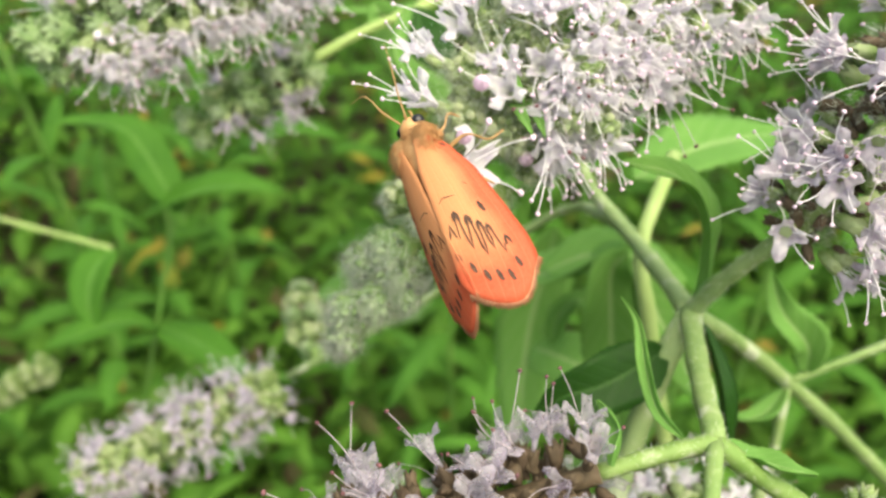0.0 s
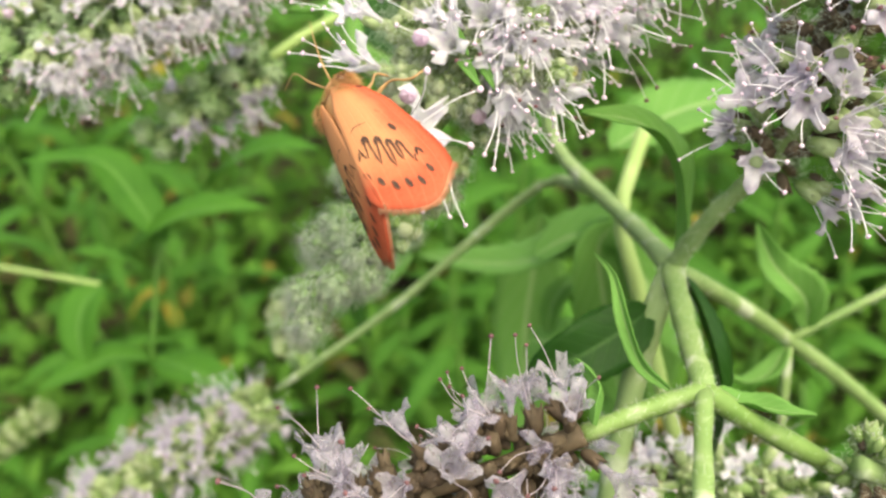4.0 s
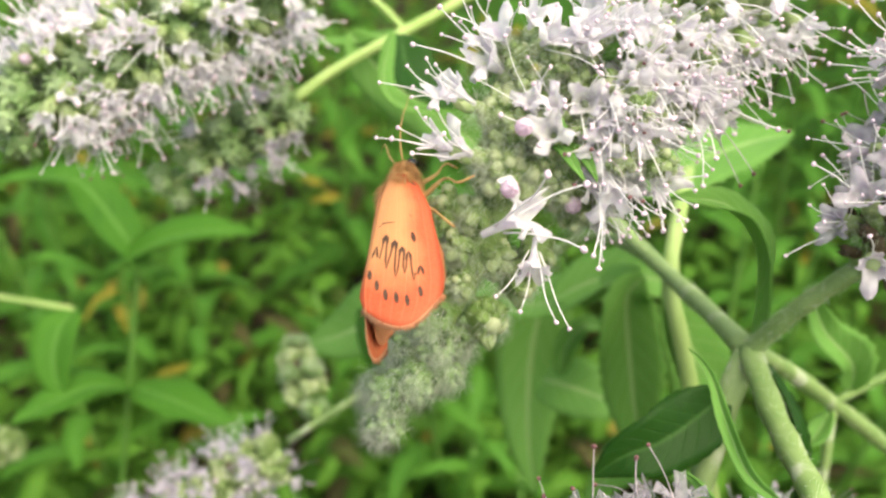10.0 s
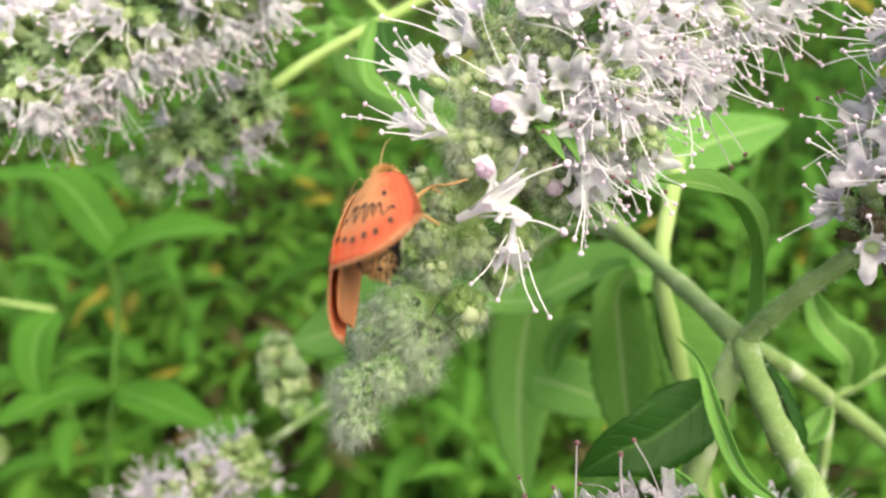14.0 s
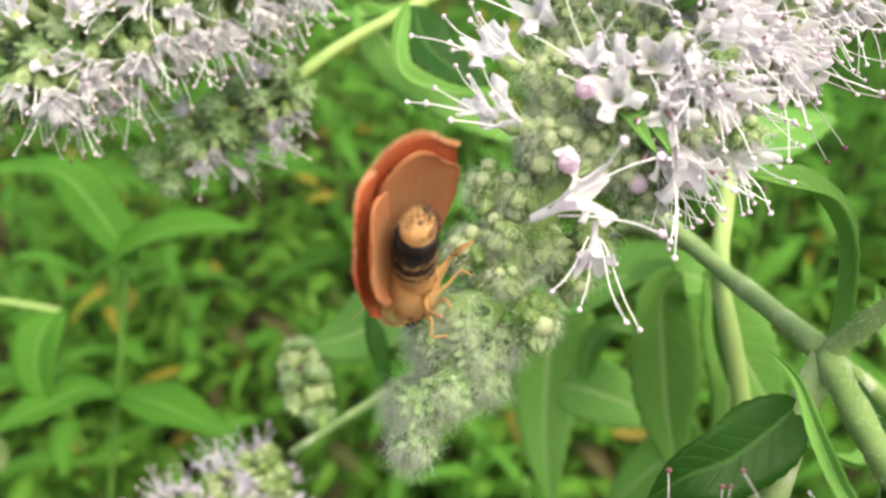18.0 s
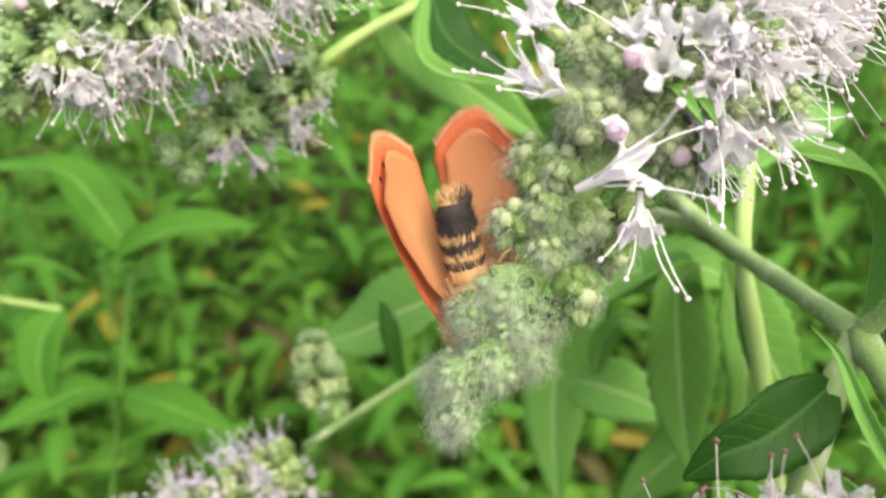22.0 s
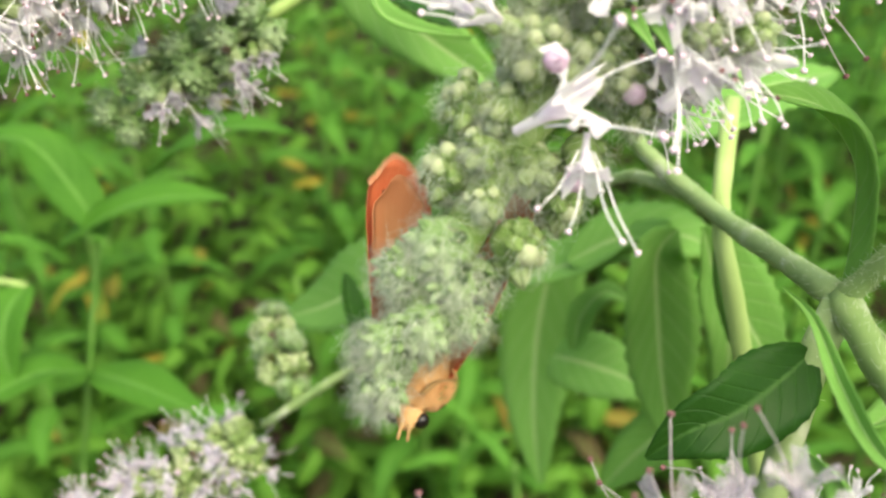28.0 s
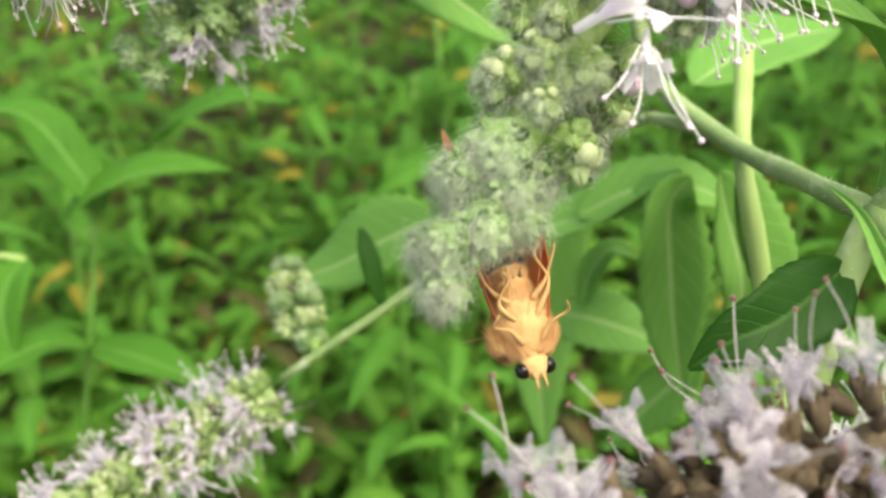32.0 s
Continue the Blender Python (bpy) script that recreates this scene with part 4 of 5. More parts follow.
leaf(plant, NODE, [(11.0, 41.0, 273.9), (11.7, 42.7, 274.6), (11.4, 44.3, 275.2), (10.6, 45.6, 275.3)], 1.2, (-0.85, -0.43, 0.30), LEAF, "withered leaf tip", fold=0.8, wave=0.3, seed=5)
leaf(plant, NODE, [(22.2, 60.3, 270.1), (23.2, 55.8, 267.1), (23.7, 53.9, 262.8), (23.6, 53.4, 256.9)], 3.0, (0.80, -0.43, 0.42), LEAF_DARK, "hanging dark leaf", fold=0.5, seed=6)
leaf(plant, NODE, [(39.1, 72.7, 252.9), (38.4, 72.8, 256.6), (35.0, 73.3, 260.8), (33.4, 74.9, 264.9)], 4.2, (-0.32, -0.45, 0.83), LEAF, "leaf on a side stalk", fold=0.5, wave=0.3, seed=7)
leaf(plant, NODE, [(36.8, 71.7, 251.6), (34.3, 69.5, 250.1), (31.6, 68.4, 250.3), (29.4, 68.2, 251.7)], 2.6, (0.00, 0.19, 0.98), LEAF, "pale curved leaf", fold=0.4, wave=0.1, seed=8)
leaf(plant, NODE, [(23.1, 95.1, 264.0), (31.5, 101.4, 264.4), (39.1, 106.7, 263.2), (48.4, 112.5, 261.0)], 9.5, (-0.16, -0.39, 0.91), LEAF, "broad green leaf behind the flowers", fold=0.2, wave=0.05, seed=9)
leaf(plant, NODE, [(23.3, 86.6, 258.8), (25.3, 87.4, 253.0), (27.0, 85.1, 246.2), (27.2, 84.2, 238.1), (26.2, 83.2, 229.6)], 6.5, (0.22, -0.73, 0.64), LEAF, fold=0.25, seed=10)

back_plant = thing("mint_plant", (23.4, 91.4, 255.3), "upright mint stalk with long lance-shaped leaves", "plant")
BACK = (23.4, 91.4, 255.3)
stem(back_plant, BACK, [(26.7, 92.6, 268.4), (22.2, 82.2, 266.7), (20.3, 77.3, 265.5), (21.4, 75.5, 260.3), (23.1, 73.7, 252.5), (25.2, 71.6, 242.5), (32.4, 66.2, 212.2)], 0.8, 0.95, STEM_FAR, label="bright green upright stalk")
leaf(back_plant, BACK, [(22.7, 91.5, 255.4), (21.1, 91.7, 252.2), (21.8, 90.9, 244.1), (22.6, 89.1, 236.3), (24.4, 87.8, 227.4)], 9.0, (0.10, -0.68, 0.73), LEAF, "long lance-shaped leaf", fold=0.2, wave=0.05, seed=11)
leaf(back_plant, BACK, [(17.4, 116.5, 242.3), (15.9, 116.3, 233.3), (13.9, 114.0, 223.1), (13.0, 110.1, 212.2), (13.7, 107.1, 201.0)], 11.0, (0.00, -0.60, 0.80), LEAF, "long lance-shaped leaf with a dark spot", fold=0.2, wave=0.05, seed=12)
leaf(back_plant, BACK, [(23.0, 94.4, 254.3), (18.9, 98.9, 248.6), (11.1, 104.5, 242.5), (-1.7, 114.1, 238.9)], 8.0, (0.00, -0.17, 0.98), LEAF, "long level leaf", fold=0.25, wave=0.05, seed=13)
leaf(back_plant, BACK, [(14.2, 100.8, 246.0), (19.9, 99.6, 249.5), (26.0, 97.7, 250.3), (32.6, 97.4, 246.4)], 8.0, (0.00, -0.31, 0.95), LEAF, fold=0.2, seed=14)

leaf(back_plant, BACK, [(13.7, 103.8, 229.4), (17.0, 100.6, 230.4), (21.6, 98.3, 229.5), (26.4, 97.2, 226.9)], 9.0, (0.1, -0.45, 0.88), LEAF, "rounded pale leaf", fold=0.12, wave=0.05, seed=61, blunt=0.6)
leaf(back_plant, BACK, [(15.9, 102.3, 231.0), (16.9, 103.0, 235.9), (19.7, 103.5, 238.8), (23.7, 103.9, 236.3)], 3.2, (0.0, -0.5, 0.86), LEAF, "small curved yellowish leaf", fold=0.4, wave=0.1, seed=62)
leaf(back_plant, BACK, [(20.6, 78.1, 264.1), (23.0, 78.5, 257.8), (26.8, 78.2, 250.8), (30.8, 77.6, 243.2)], 8.5, (0.3, -0.6, 0.74), LEAF, "long lance-shaped leaf", fold=0.2, wave=0.05, seed=63)
leaf(back_plant, BACK, [(30.6, 98.8, 224.3), (28.5, 99.8, 218.3), (24.7, 100.8, 212.2), (20.5, 101.3, 205.2)], 7.5, (-0.2, -0.6, 0.74), LEAF, fold=0.2, wave=0.05, seed=64)

upper_plant = thing("mint_plant", (-2.2, 111.8, 279.2), "mint stalk with grey-green leaves above the small spike", "plant")
UP = (-2.2, 111.8, 279.2)
stem(upper_plant, UP, [(-15.9, 99.1, 276.8), (-10.6, 104.9, 278.0), (-2.2, 111.8, 279.2), (5.7, 118.7, 280.3), (22.5, 133.1, 283.5)], 0.57, 0.76, STEM_FAR)
stem(upper_plant, UP, [UP, (-4.5, 114.4, 281.2), (-8.1, 118.5, 283.5)], 0.46, 0.46, STEM_FAR)
leaf(upper_plant, UP, [(-8.8, 112.0, 279.6), (-5.3, 108.9, 275.5), (0.2, 105.6, 271.4), (8.2, 103.3, 265.5)], 7.5, (-0.25, -0.6, 0.76), LEAF, "broad grey-green leaf", fold=0.25, wave=0.05, seed=15)
leaf(upper_plant, UP, [(-3.8, 104.8, 282.1), (-5.3, 99.6, 279.5), (-4.7, 97.0, 277.7), (-1.6, 95.9, 276.5), (3.0, 95.9, 275.3)], 2.0, (0.5, -0.5, 0.7), LEAF, "pale rolled edge of a curled leaf", fold=0.6, wave=0.15, seed=16)
# the shade in the hollow of the curl is a separate dark blade
leaf(upper_plant, UP, [(-2.9, 106.4, 281.0), (-2.5, 102.5, 278.9), (-0.3, 99.9, 277.1), (3.4, 98.4, 275.4)], 6.0, (0.2, -0.5, 0.84), LEAF_DARK, "inner side of a curled leaf, its shade as dark green", fold=0.2, wave=0.1, seed=20)
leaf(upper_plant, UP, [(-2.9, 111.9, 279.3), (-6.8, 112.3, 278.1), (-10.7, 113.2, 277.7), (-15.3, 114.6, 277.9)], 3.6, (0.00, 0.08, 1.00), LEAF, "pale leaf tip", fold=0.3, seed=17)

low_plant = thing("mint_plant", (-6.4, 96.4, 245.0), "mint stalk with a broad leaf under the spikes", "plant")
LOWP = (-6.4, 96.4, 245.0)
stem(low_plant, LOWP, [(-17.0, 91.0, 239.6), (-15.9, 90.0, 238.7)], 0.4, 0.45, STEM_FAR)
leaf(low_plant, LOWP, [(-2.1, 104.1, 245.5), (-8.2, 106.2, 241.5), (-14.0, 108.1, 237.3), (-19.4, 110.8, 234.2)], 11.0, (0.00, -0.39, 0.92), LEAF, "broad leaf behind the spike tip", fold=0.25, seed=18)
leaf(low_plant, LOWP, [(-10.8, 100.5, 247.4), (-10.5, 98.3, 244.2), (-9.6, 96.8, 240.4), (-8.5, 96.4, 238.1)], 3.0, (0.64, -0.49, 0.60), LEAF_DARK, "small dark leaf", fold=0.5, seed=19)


side_plant = thing("mint_plant", (-52.6, 149.3, 222.9), "leaning mint stalk with large bright lance-shaped leaves", "plant")
SIDEP = (-52.6, 149.3, 222.9)
stem(side_plant, SIDEP, [(-102.9, 150.2, 227.6), (-64.4, 145.8, 217.9)], 0.5, 0.45, STEM_FAR)
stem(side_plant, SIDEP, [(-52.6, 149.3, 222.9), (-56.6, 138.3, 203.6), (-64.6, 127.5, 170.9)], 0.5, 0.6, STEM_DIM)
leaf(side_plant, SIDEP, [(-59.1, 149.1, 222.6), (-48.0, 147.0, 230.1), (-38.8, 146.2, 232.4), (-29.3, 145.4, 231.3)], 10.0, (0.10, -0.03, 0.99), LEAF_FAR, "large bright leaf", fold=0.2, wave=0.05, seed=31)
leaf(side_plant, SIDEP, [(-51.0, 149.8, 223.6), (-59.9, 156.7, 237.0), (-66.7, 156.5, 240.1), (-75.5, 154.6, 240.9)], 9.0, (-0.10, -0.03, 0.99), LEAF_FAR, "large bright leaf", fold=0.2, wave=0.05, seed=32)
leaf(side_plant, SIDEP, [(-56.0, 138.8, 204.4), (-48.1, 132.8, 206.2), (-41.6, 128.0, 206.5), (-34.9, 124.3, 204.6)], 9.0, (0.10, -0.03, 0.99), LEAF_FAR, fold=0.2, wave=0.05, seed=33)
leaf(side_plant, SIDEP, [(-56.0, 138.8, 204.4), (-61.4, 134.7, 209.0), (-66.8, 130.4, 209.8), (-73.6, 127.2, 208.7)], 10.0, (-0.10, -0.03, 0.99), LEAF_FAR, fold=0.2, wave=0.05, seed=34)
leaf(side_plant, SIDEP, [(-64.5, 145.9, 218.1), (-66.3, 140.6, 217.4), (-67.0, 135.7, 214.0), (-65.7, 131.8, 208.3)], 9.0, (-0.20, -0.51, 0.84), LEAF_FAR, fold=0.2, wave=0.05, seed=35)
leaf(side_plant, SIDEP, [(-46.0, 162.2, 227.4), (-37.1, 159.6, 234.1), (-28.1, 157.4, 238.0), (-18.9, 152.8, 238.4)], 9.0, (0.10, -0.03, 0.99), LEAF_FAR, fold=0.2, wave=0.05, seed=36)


# ---- a small fly resting on a flower ----
def fly():
    ob = thing("fly", (25.3, 72.5, 290.2), "small dark fly resting among the flowers", "fly")
    v, f = lathe([(0.05, -1.9), (0.5, -1.5), (0.75, -0.7), (0.7, 0.2), (0.6, 0.7), (0.15, 1.0)], 12)
    part("body", mesh("body", [Vector((p.z, p.x, p.y * 0.9)) for p in v], f, FLYMAT), ob)
    v, f = lathe([(0.05, -0.5), (0.4, -0.3), (0.5, 0.0), (0.35, 0.35), (0.05, 0.45)], 10)
    part("head", mesh("head", [Vector((p.z + 1.4, p.x, p.y)) for p in v], f, FLYMAT), ob)
    for s in (-1, 1):
        line = glide([(0.5, 0.3 * s, 0.5), (-0.8, 0.9 * s, 0.7), (-2.4, 1.2 * s, 0.5)], 10)
        wv, wf, wc = blade(line, 1.3, (0, 0, 1), fold=0.0, teeth=0.0, thick=0.03)
        part("wing", mesh("wing", wv, wf, FLYMAT), ob)
        for k in (-0.6, 0.2, 0.8):
            tv, tf = tube(glide([(k, 0.4 * s, -0.3), (k * 1.4, 1.3 * s, -0.2), (k * 1.8, 1.9 * s, -1.4)], 8), (0.09, 0.05), 5)
            part("leg", mesh("leg", tv, tf, FLYMAT), ob)
    ob.rotation_euler = (0.4, 0.2, 0.3)


FLYMAT = tissue("dark_chitin", [(0.3, (0.025, 0.022, 0.02)), (0.7, (0.12, 0.1, 0.08))], 900.0, 0.4, 0.0)
fly()

# ---- moth ----
def fur(verts_of, length, per, seed, mat, back, wide=0.03):
    rnd = random.Random(seed)
    verts, faces = [], []
    for c, r in verts_of:
        for _ in range(per):
            w = Vector((rnd.gauss(0, 1), rnd.gauss(0, 1), rnd.gauss(0, 1))).normalized()
            a = Vector(c) + Vector((w.x * r[0], w.y * r[1], w.z * r[2]))
            e = a + (w * 0.6 + Vector(back)).normalized() * length * rnd.uniform(0.5, 1.2)
            s = w.orthogonal().normalized() * wide
            q = w.cross(s)
            o = len(verts)
            verts += [a + s, a - s * 0.5 + q, a - s * 0.5 - q, e]
            faces += [(o, o + 1, o + 3), (o + 1, o + 2, o + 3), (o + 2, o, o + 3)]
    return mesh("fur", verts, faces, mat)


MOTH_FUR = tissue("straw_fur", [(0.3, (0.62, 0.31, 0.12)), (0.6, (0.74, 0.45, 0.21))], 800.0, 0.7, 0.15)
MOTH_DARK = tissue("dark_abdomen", [(0.3, (0.018, 0.014, 0.014)), (0.7, (0.06, 0.045, 0.04))], 900.0, 0.7, 0.0)
LEG = tissue("straw_leg", [(0.3, (0.34, 0.19, 0.07)), (0.7, (0.54, 0.34, 0.15))], 900.0, 0.5, 0.1)
MARK = tissue("black_scales", [(0.3, (0.05, 0.025, 0.015)), (0.7, (0.12, 0.06, 0.035))], 2500.0, 0.7, 0.0)
EYEMAT, _t, _b = material("black_eye", 0.15, 0.6)
_b.inputs["Base Color"].default_value = (0.008, 0.006, 0.005, 1)


def wing_material(name, core, rim, share):
    m, t, b = material(name, 0.6, 0.25)
    at = t.nodes.new("ShaderNodeAttribute")
    at.attribute_name = "blade"
    sep = t.nodes.new("ShaderNodeSeparateXYZ")
    t.links.new(at.outputs["Vector"], sep.inputs[0])
    wob = math_node(t, "MULTIPLY", math_node(t, "SUBTRACT", grain(t, 500.0), 0.5), 0.25)
    u = math_node(t, "ADD", sep.outputs[0], wob)
    v = math_node(t, "ADD", sep.outputs[1], wob)
    side = ramp(t, u, [(0.5, (0, 0, 0)), (0.82, (1, 1, 1))])
    end = ramp(t, v, [(0.62, (0, 0, 0)), (0.84, (1, 1, 1))])
    red = math_node(t, "MAXIMUM", side, end)
    tone = mixed(t, red, core, rim)
    tone = mixed(t, math_node(t, "MULTIPLY", grain(t, 6000.0, 2.0), 0.3), tone, mixed(t, 0.5, tone, (0.7, 0.46, 0.26)))
    # pale veins fanning to the rim
    fan = math_node(t, "FRACT", math_node(t, "MULTIPLY", sep.outputs[0], 7.0))
    vein = ramp(t, fan, [(0.0, (1, 1, 1)), (0.1, (0, 0, 0)), (0.92, (0, 0, 0)), (1.0, (1, 1, 1))])
    tone = mixed(t, math_node(t, "MULTIPLY", vein, 0.12), tone, (0.74, 0.42, 0.22))
    t.links.new(tone, b.inputs["Base Color"])
    bumped(t, b, math_node(t, "ADD", math_node(t, "MULTIPLY", vein, 0.6), grain(t, 7000.0, 2.0)), 0.35, 0.00006)
    see_through(t, b, tone, share)
    return m


FOREWING = wing_material("orange_forewing", (0.68, 0.29, 0.12), (0.6, 0.09, 0.035), 0.2)
FOREWING_UNDER = wing_material("pale_wing_underside", (0.66, 0.31, 0.14), (0.62, 0.14, 0.055), 0.2)
HINDWING = wing_material("peach_hindwing", (0.66, 0.33, 0.16), (0.63, 0.26, 0.12), 0.35)
FRINGE = tissue("cream_fringe", [(0.3, (0.6, 0.24, 0.12)), (0.7, (0.7, 0.38, 0.22))], 900.0, 0.7, 0.3)


def wing_point(u, v, length, inner, outer, camber=0.65):
    """u from the inner margin to the leading edge, v from hinge to tip; x points outward, y to the tail."""
    def along(rows):
        for (a, p), (b, q) in zip(rows, rows[1:]):
            if v <= b:
                f = (v - a) / (b - a)
                f = f * f * (3 - 2 * f) * 0.3 + f * 0.7
                return p + (q - p) * f
        return rows[-1][1]
    x0, x1 = along(inner), along(outer)
    y = length * v * (1 - v * v * (0.13 * max(0.0, (0.6 - u) / 0.6) ** 1.8 + 0.12 * max(0.0, (u - 0.6) / 0.4) ** 2))
    return Vector((x0 + (x1 - x0) * u, -y, camber * math.sin(math.pi * min(1, u * 0.8 + 0.15)) * math.sin(math.pi * (0.15 + 0.7 * v))))


FORE_IN = [(0.0, -0.1), (0.2, -0.6), (0.6, -0.85), (0.9, -1.05), (1.0, -0.75)]
FORE_OUT = [(0.0, 1.0), (0.08, 1.9), (0.28, 2.9), (0.55, 3.6), (0.75, 4.0), (0.9, 4.05), (1.0, 3.4)]
HIND_IN = [(0.0, -0.2), (0.5, -1.1), (1.0, -0.8)]
HIND_OUT = [(0.0, 0.5), (0.3, 2.3), (0.6, 3.2), (0.85, 3.4), (1.0, 2.5)]


def wing_mesh(name, length, inner, outer, mat, flip, thick=0.07):
    nu, nv = 12, 22
    verts, faces, coords = [], [], []
    for layer in (0, 1):
        for j in range(nv + 1):
            for i in range(nu + 1):
                u, v = i / nu, j / nv
                p = wing_point(u, v, length, inner, outer)
                verts.append(Vector((p.x * flip, p.y, p.z - thick * layer)))
                coords.append((u, v, 0))
    k, o = nu + 1, (nu + 1) * (nv + 1)
    for j in range(nv):
        for i in range(nu):
            a = j * k + i
            faces.append((a, a + 1, a + k + 1, a + k))
            faces.append((o + a + k, o + a + k + 1, o + a + 1, o + a))
    rim = [(i, i + 1) for i in range(nu)] + [(nv * k + i, nv * k + i + 1) for i in range(nu)] + [(j * k, j * k + k) for j in range(nv)] + [(j * k + nu, j * k + k + nu) for j in range(nv)]
    faces += [(a, b, b + o, a + o) for a, b in rim]
    under = FOREWING_UNDER if mat is FOREWING else mat
    return mesh(name, verts, faces, [mat, under], coords, [i % 2 for i in range(2 * nu * nv)] + [0] * len(rim))


def wing_marks(flip):
    """Black zigzag, a row of spots and two faint arcs on a forewing."""
    pieces = []

    def at(u, v, lift):
        p = wing_point(u, v, WING, FORE_IN, FORE_OUT)
        return Vector((p.x * flip, p.y, p.z + lift))

    def stroke(line, width, lift=0.05):
        pts = [at(u, v, lift) for u, v in line]
        ws = [width * w for w in ([0.5] + [1.0] * (len(pts) - 2) + [0.5])]
        v, f = [], []
        for i, p in enumerate(pts):
            d = (pts[min(i + 1, len(pts) - 1)] - pts[max(i - 1, 0)]).normalized()
            s = d.cross(Vector((0, 0, 1))).normalized() * ws[i] / 2
            v += [p + s, p - s]
        for i in range(len(pts) - 1):
            f.append((2 * i, 2 * i + 1, 2 * i + 3, 2 * i + 2))
        pieces.append((v, f))

    # one looping line across the wing, thick at its crests
    crests = [(0.13, 0.53, 0.6), (0.26, 0.475, 1.0), (0.4, 0.515, 0.95), (0.51, 0.56, 0.8), (0.6, 0.59, 0.65), (0.74, 0.68, 0.6)]
    dips = [(0.31, 0.69), (0.44, 0.74), (0.55, 0.72), (0.66, 0.76)]
    line = [(0.08, 0.61), (0.1, 0.58), crests[0][:2], (0.155, 0.585), (0.17, 0.61)]
    stroke(line, 0.12)
    line = [(0.2, 0.62)]
    for k in range(1, 6):
        u, v, w = crests[k]
        line += [(u - 0.025, v + 0.035), (u, v), (u + 0.025, v + 0.035)]
        if k < 5:
            du, dv = dips[k - 1]
            line += [(du - 0.022, dv - 0.05), (du, dv), (du + 0.02, dv - 0.05)]
        stroke([(u - 0.034, v + 0.045), (u - 0.02, v + 0.012), (u, v - 0.003), (u + 0.02, v + 0.012), (u + 0.034, v + 0.05)], 0.27 * w)
    stroke(line + [(0.79, 0.7)], 0.1)
    for u, v in ((0.09, 0.73), (0.21, 0.795), (0.335, 0.845), (0.47, 0.855), (0.6, 0.87), (0.745, 0.83), (0.67, 0.49)):
        stroke([(u - 0.015, v - 0.032), (u, v), (u + 0.015, v + 0.03)], 0.29)
        if v > 0.8:
            stroke([(u - 0.01, v - 0.015), (u, v), (u + 0.012, v + 0.017)], 0.24, -0.12)
    stroke([(0.12, 0.4), (0.2, 0.375), (0.3, 0.38), (0.4, 0.385)], 0.06)
    stroke([(0.62, 0.33), (0.68, 0.35)], 0.08)
    stroke([(0.8, 0.08), (0.9, 0.1)], 0.22)
    return mesh("wing_markings", *joined(pieces), MARK)


def wing_fringe(flip):
    rnd = random.Random(4)
    verts, faces = [], []
    for k in range(420):
        q = k / 419
        u, v = (q * 1.2, 1.0) if q < 0.833 else (1.0, 1.0 - (q - 0.833) * 0.5)
        p, i = wing_point(min(u, 1), v, WING, FORE_IN, FORE_OUT), wing_point(0.45, 0.6, WING, FORE_IN, FORE_OUT)
        d = (p - i).normalized()
        e = p + d * rnd.uniform(0.25, 0.5) + Vector((rnd.gauss(0, 0.05), 0, rnd.gauss(0, 0.04)))
        s = Vector((d.y, -d.x, 0)) * 0.04
        o = len(verts)
        for w in (p + s, p - s, e):
            verts.append(Vector((w.x * flip, w.y, w.z - 0.03)))
        verts.append(Vector((p.x * flip, p.y, p.z - 0.07)))
        faces += [(o, o + 1, o + 2), (o + 1, o + 3, o + 2), (o + 3, o, o + 2)]
    return mesh("fringe", verts, faces, FRINGE)


WING, HIND, ROOF, SPLAY = 12.6, 10.7, 37, -1


def leg_mesh(points, r):
    v, f = tube(glide(points, 16), lambda q: r * (1.25 - 0.85 * q) * (1 + 0.25 * math.sin(q * 9)), 7)
    return mesh("leg", v, f, LEG)


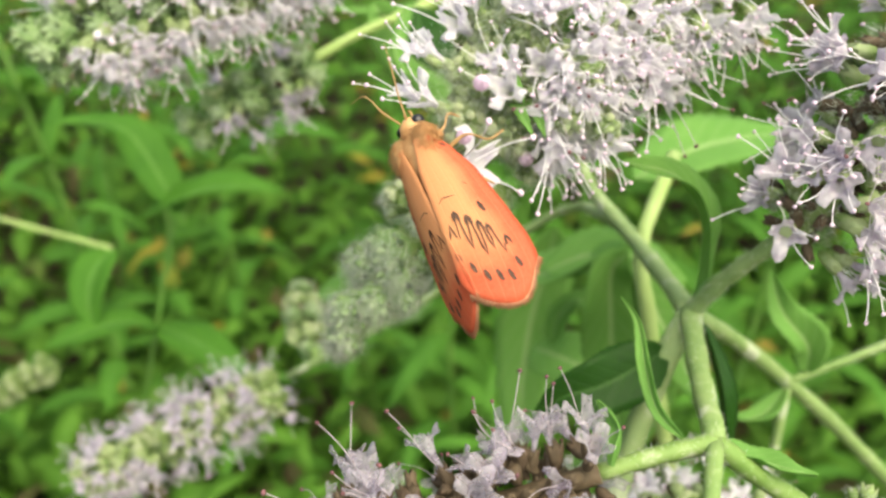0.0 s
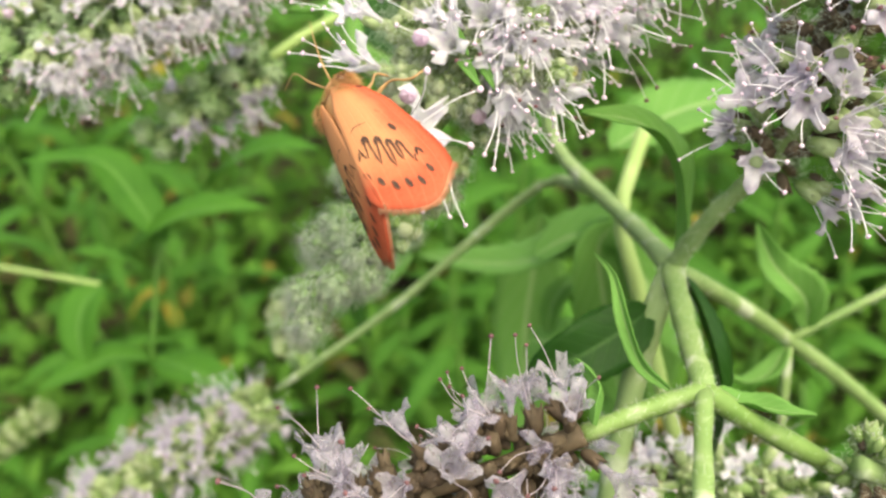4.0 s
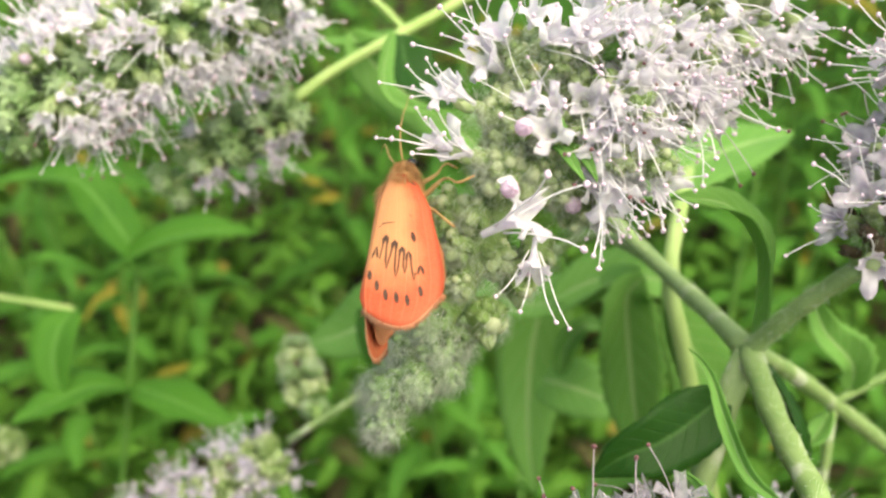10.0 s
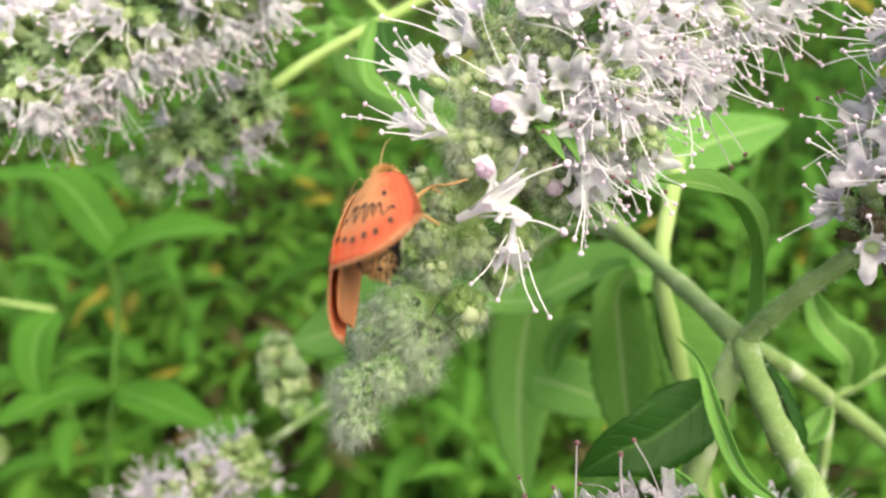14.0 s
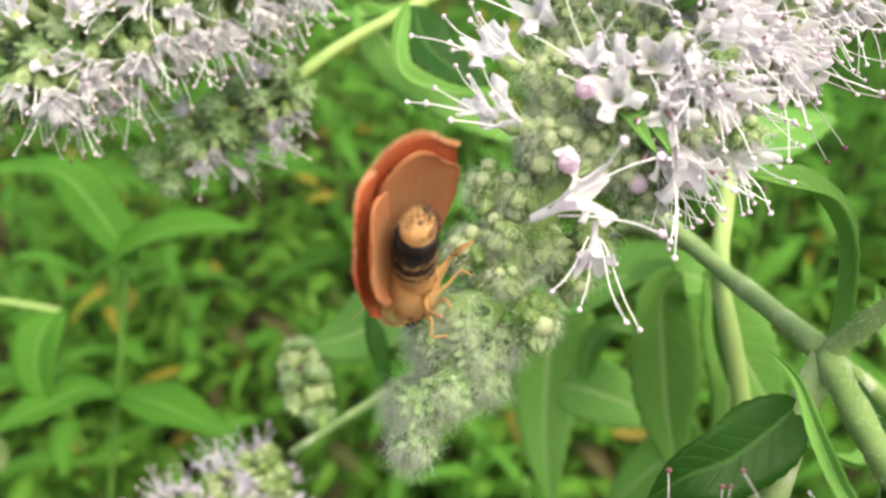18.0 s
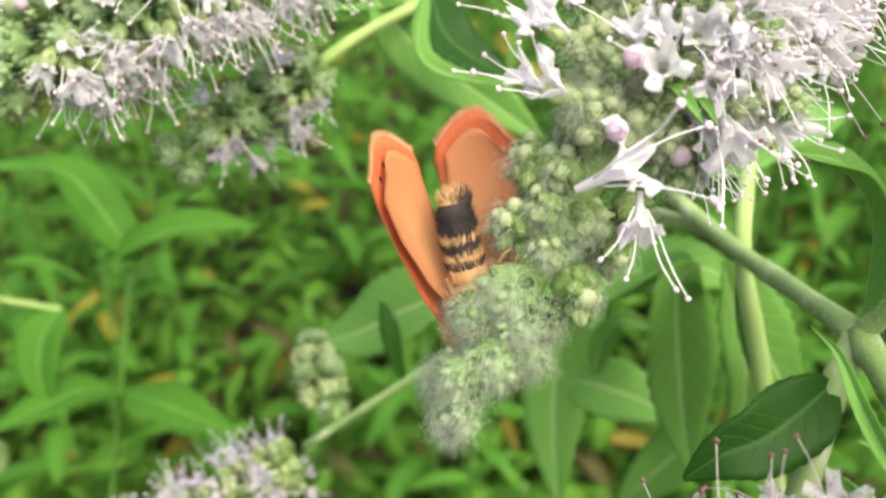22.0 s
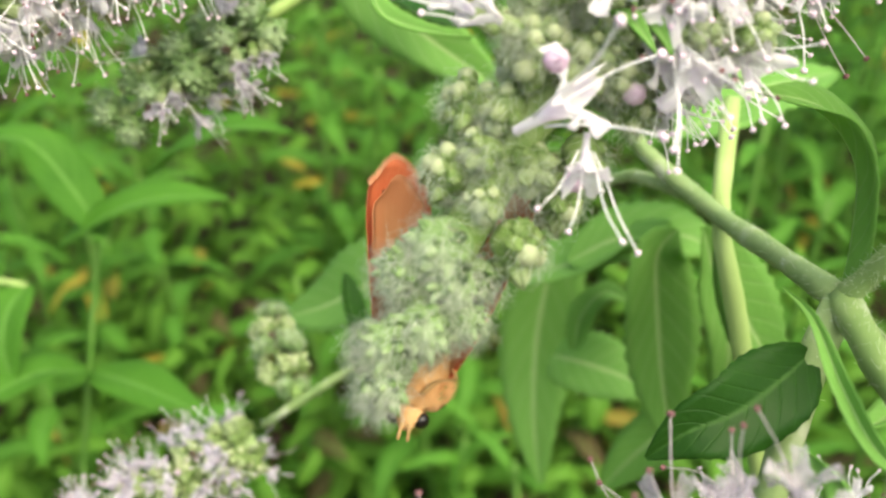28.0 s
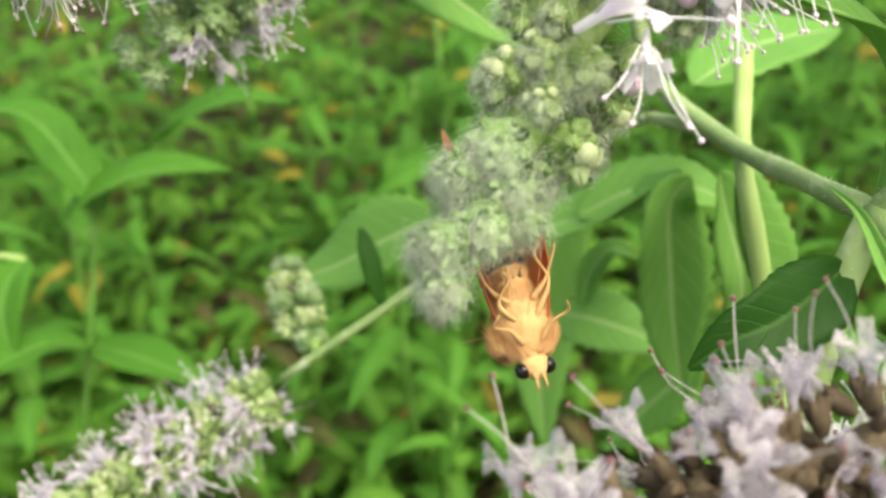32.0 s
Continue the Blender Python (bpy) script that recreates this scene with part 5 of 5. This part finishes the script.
def moth():
    ob = thing("moth", (0, 0, 0), "small orange moth with black zigzag marks, clinging to the spike", "moth")
    v, f = lathe([(0.1, -2.2), (0.9, -1.9), (1.35, -0.9), (1.5, 0.2), (1.3, 1.2), (0.9, 1.8), (0.3, 2.1)], 18)
    part("thorax", mesh("thorax", [Vector((p.x, p.z + 0.9, p.y * 0.9)) for p in v], f, MOTH_FUR), ob)
    part("fur", fur([((0, 0.9, 0), (1.4, 2.0, 1.25)), ((0, 2.6, 0.1), (1.2, 0.9, 1.0)), ((1.1, 2.0, 0.6), (0.8, 1.1, 0.7)), ((-1.1, 2.0, 0.6), (0.8, 1.1, 0.7))], 0.85, 900, 3, MOTH_FUR, (0, -0.9, 0)), ob, None, "straw-coloured fur")
    v, f = lathe([(0.15, -0.8), (0.6, -0.6), (0.85, -0.1), (0.75, 0.4), (0.35, 0.8), (0.08, 0.95)], 16)
    head = part("head", mesh("head", [Vector((p.x, p.z + 3.4, p.y * 0.9)) for p in v], f, MOTH_FUR), ob)
    ev, ef = lathe([(0.04, -0.48), (0.34, -0.35), (0.48, 0), (0.34, 0.35), (0.04, 0.48)], 14)
    for s in (-1, 1):
        part("eye", mesh("eye", [p + Vector((0.72 * s, 3.65, -0.05)) for p in ev], ef, EYEMAT), head, None, "glossy black eye")
        part("palp", leg_mesh([(0.2 * s, 3.9, -0.3), (0.25 * s, 4.6, -0.45), (0.25 * s, 4.9, -0.3)], 0.14), head)
    prof = [(0.2, -7.6), (0.75, -7.1)]
    for k in range(7):
        prof += [(1.12 + 0.05 * k - 0.02 * k * k * 0.3, -6.7 + k), (1.22 + 0.05 * k - 0.02 * k * k * 0.3, -6.0 + k)]
    v, f = lathe(prof, 18)
    n_ring = len(prof)
    mats = [1 if 1 < i < 9 else 0 for i in range(n_ring - 1) for _ in range(18)] + [1, 0]
    part("abdomen", mesh("abdomen", [Vector((p.x * 0.82, p.z * 0.88, p.y * 0.8 - 0.25 - 0.009 * p.z * p.z)) for p in v], f, [MOTH_FUR, MOTH_DARK], None, mats), ob, None, "dark-banded abdomen with an orange tip")
    part("fur", fur([((0, -6.0, -0.66), (0.8, 0.6, 0.75))], 0.55, 420, 8, MOTH_FUR, (0, -1.2, 0)), ob, None, "orange tail tuft")
    dark = [((0.2, -5.7, -0.7), (0.85, 0.6, 0.8)), ((0, -4.9, -0.52), (1.02, 0.7, 0.98)), ((0, -4.2, -0.45), (1.08, 0.8, 1.02)), ((0, -3.1, -0.38), (1.08, 0.45, 1.02)), ((0, -2.0, -0.33), (1.06, 0.28, 1.0))]
    part("fur", fur(dark, 0.7, 620, 9, MOTH_DARK, (0, -1.4, 0), 0.04), ob, None, "dark grey scales")
    orange = [((0, -3.5, -0.4), (1.1, 0.3, 1.04)), ((0, -2.5, -0.34), (1.12, 0.3, 1.06)), ((0, -1.4, -0.3), (1.15, 0.6, 1.08)), ((0, -0.3, -0.2), (1.2, 0.7, 1.1))]
    part("fur", fur(orange, 0.7, 300, 10, MOTH_FUR, (0, -1.8, 0), 0.04), ob, None, "orange scales between dark bands")
    wings, feelers, fronts, middles = {}, {}, {}, {}
    for s in (1, -1):
        roof = ROOF if s > 0 else ROOF - 6
        fore = part("forewing", wing_mesh("forewing", WING, FORE_IN, FORE_OUT, FOREWING, s), ob, pose(0.55 * s * MM, 1.9 * MM, 1.25 * MM, 0, roof * s, SPLAY * s), "orange forewing with red edges")
        part("wing_markings", wing_marks(s), fore, None, "black zigzag and spots")
        part("fringe", wing_fringe(s), fore, None, "cream fringe")
        hind = part("hindwing", wing_mesh("hindwing", HIND, HIND_IN, HIND_OUT, HINDWING, s), ob, pose(0.5 * s * MM, 0.9 * MM, 0.6 * MM, 0, (roof + 1) * s, (SPLAY + 2) * s), "plain peach hindwing")
        wings[s] = (fore, hind)
        line = glide([(0, 0, 0), (0.5 * s, 1.2, 0.55), (1.1 * s, 3.0, 0.85), (1.3 * s if s > 0 else -2.7, 5.2 if s > 0 else 3.6, 0.55)], 24)
        tv, tf = tube(line, lambda q: 0.06 * (1.2 - 0.8 * q) * (1 + 0.12 * math.sin(q * 150)), 6)
        feelers[s] = part("antenna", mesh("antenna", tv, tf, LEG), ob, pose(0.3 * s * MM, 4.0 * MM, 0.45 * MM))
        fronts[s] = part("leg", leg_mesh([(0, 0, 0), (0.9 * s, 0.5, -0.7), (1.4 * s, 1.3, -1.1), (1.7 * s, 1.0, -1.9)], 0.12), ob, pose(0.5 * s * MM, 2.4 * MM, -0.9 * MM))
        reach = 1.0 if s > 0 else 0.6
        middles[s] = part("leg", leg_mesh([(0, 0, 0), (2.0 * s * reach, 0.3, -0.5), (3.1 * s * reach, -0.8, -1.0), (4.0 * s * reach, -0.6, -1.7)], 0.13), ob, pose(0.6 * s * MM, 1.1 * MM, -1.1 * MM))
        part("leg", leg_mesh([(0.6 * s, 0.1, -1.1), (1.5 * s, -0.6, -1.5), (2.0 * s, -1.5, -2.0), (2.3 * s, -2.2, -2.7)], 0.14), ob)
    return ob, wings, feelers, fronts, middles


the_moth, moth_wings, moth_feelers, moth_fronts, moth_middles = moth()


# ---- the moth turns about on its spike: seconds, place in mm, turn in degrees, slope of the right and the left wings, their splay ----
MOTH_PATH = [
    (0.0, -0.73, 51.46, 290.07, 45.8, -46.4, -9.5, 37.2, 31.2, -1.0),
    (1.0, -1.18, 51.06, 289.43, 37.6, -46.9, 5.6, 37.4, 31.4, -1.0),
    (2.0, -1.14, 51.30, 290.36, 28.5, -51.8, 2.4, 37.9, 31.9, -1.0),
    (3.0, -1.29, 51.82, 290.49, 23.4, -54.2, 0.7, 37.7, 31.7, -1.0),
    (4.0, -1.84, 51.67, 290.77, 20.1, -53.6, 2.9, 37.6, 31.6, -1.0),
    (7.0, -2.89, 52.94, 291.44, 9.9, -50.8, 9.6, 38.4, 32.4, -1.0),
    (8.0, -2.96, 52.74, 291.89, 8.0, -53.1, 7.2, 38.5, 32.5, -1.0),
    (9.0, -3.96, 57.64, 288.77, 1.6, -66.4, -1.4, 44.0, 38.7, -1.0),
    (10.0, -5.11, 59.79, 287.16, 24.4, -56.6, -29.2, 49.9, 39.1, -1.0),
    (12.0, -5.12, 57.61, 287.67, 16.2, -62.3, -16.2, 43.5, 37.1, -1.0),
    (13.0, -5.19, 55.31, 288.49, -1.2, -50.5, 3.5, 33.9, 30.4, -1.0),
    (14.0, -4.90, 54.87, 288.71, -17.7, -48.1, 6.8, 20.0, 40.0, -1.0),
    (15.0, -4.95, 53.43, 289.32, -26.8, -49.8, 11.5, 20.0, 42.0, -1.0),
    (18.0, -7.03, 55.99, 283.83, -78.2, -24.6, 59.6, 39.7, 10.0, -1.0),
    (19.0, -7.00, 57.17, 282.55, -75.9, -15.4, 37.9, 38.9, 30.0, 0.0),
    (20.0, -6.82, 57.77, 281.17, -85.4, -13.3, 33.4, 39.4, 33.4, 2.0),
    (21.0, -6.08, 57.71, 279.54, -108.3, -1.2, 24.5, 40.4, 34.4, 3.0),
    (22.0, -5.89, 58.29, 278.77, -116.7, -1.3, 19.8, 40.5, 34.5, 4.0),
    (23.0, -5.63, 58.84, 278.06, -118.3, -8.6, 22.4, 40.2, 34.2, 4.0),
    (24.0, -5.29, 58.33, 277.09, -126.1, -9.4, 9.2, 40.0, 34.0, 4.0),
    (25.0, -3.80, 58.10, 275.96, -135.7, -10.2, 16.0, 40.5, 34.5, 4.0),
    (28.0, -5.35, 56.40, 273.86, -140.1, 9.2, -15.3, 47.0, 47.0, 7.0),
    (29.0, -5.90, 55.27, 271.94, -142.4, 9.4, -12.3, 48.2, 50.2, 6.5),
    (30.0, -6.06, 55.20, 272.26, -141.2, 8.2, -8.5, 49.5, 53.5, 5.0),
    (31.0, -4.70, 55.37, 271.89, -156.1, 6.9, -5.8, 50.8, 58.8, 1.0),
    (32.0, -3.45, 54.92, 271.28, -144.1, -0.9, 9.1, 52.0, 62.0, -2.0),
]


def motions():
    walk(the_moth, [(t, pose(x * MM, y * MM, z * MM, rx, ry, rz)) for t, x, y, z, rx, ry, rz, *slopes in MOTH_PATH])
    for s in (1, -1):
        fore, hind = moth_wings[s]
        walk(fore, [(row[0], pose(0.55 * s * MM, 1.9 * MM, 1.25 * MM, 0, row[7 if s > 0 else 8] * s, row[9] * s)) for row in MOTH_PATH])
        walk(hind, [(row[0], pose(0.5 * s * MM, 0.9 * MM, 0.6 * MM, 0, (row[7 if s > 0 else 8] + 1) * s, (row[9] + 2) * s)) for row in MOTH_PATH])
        # the feelers swing back over the shoulders and the front legs fold as the moth turns head down
        walk(moth_feelers[s], [(t, pose(0.3 * s * MM, 4.0 * MM, 0.45 * MM, turn, 0, 0)) for t, turn in ((0, 0), (15.5, 0), (16.5, 70), (17.5, 140), (22.5, 140), (23.5, 70), (24.5, 0), (25.5, 0), (26.5, 70), (27.5, 140), (32, 140))])
        walk(moth_fronts[s], [(t, pose(0.5 * s * MM, 2.4 * MM, -0.9 * MM, 0, 0, turn * s)) for t, turn in ((0, 0), (15.5, 0), (18, -75), (32, -75))])
        walk(moth_middles[s], [(t, pose(0.6 * s * MM, 1.1 * MM, -1.1 * MM, 0, 0, turn * s)) for t, turn in ((0, 0), (14, 0), (17.5, -60), (32, -65))])


motions()
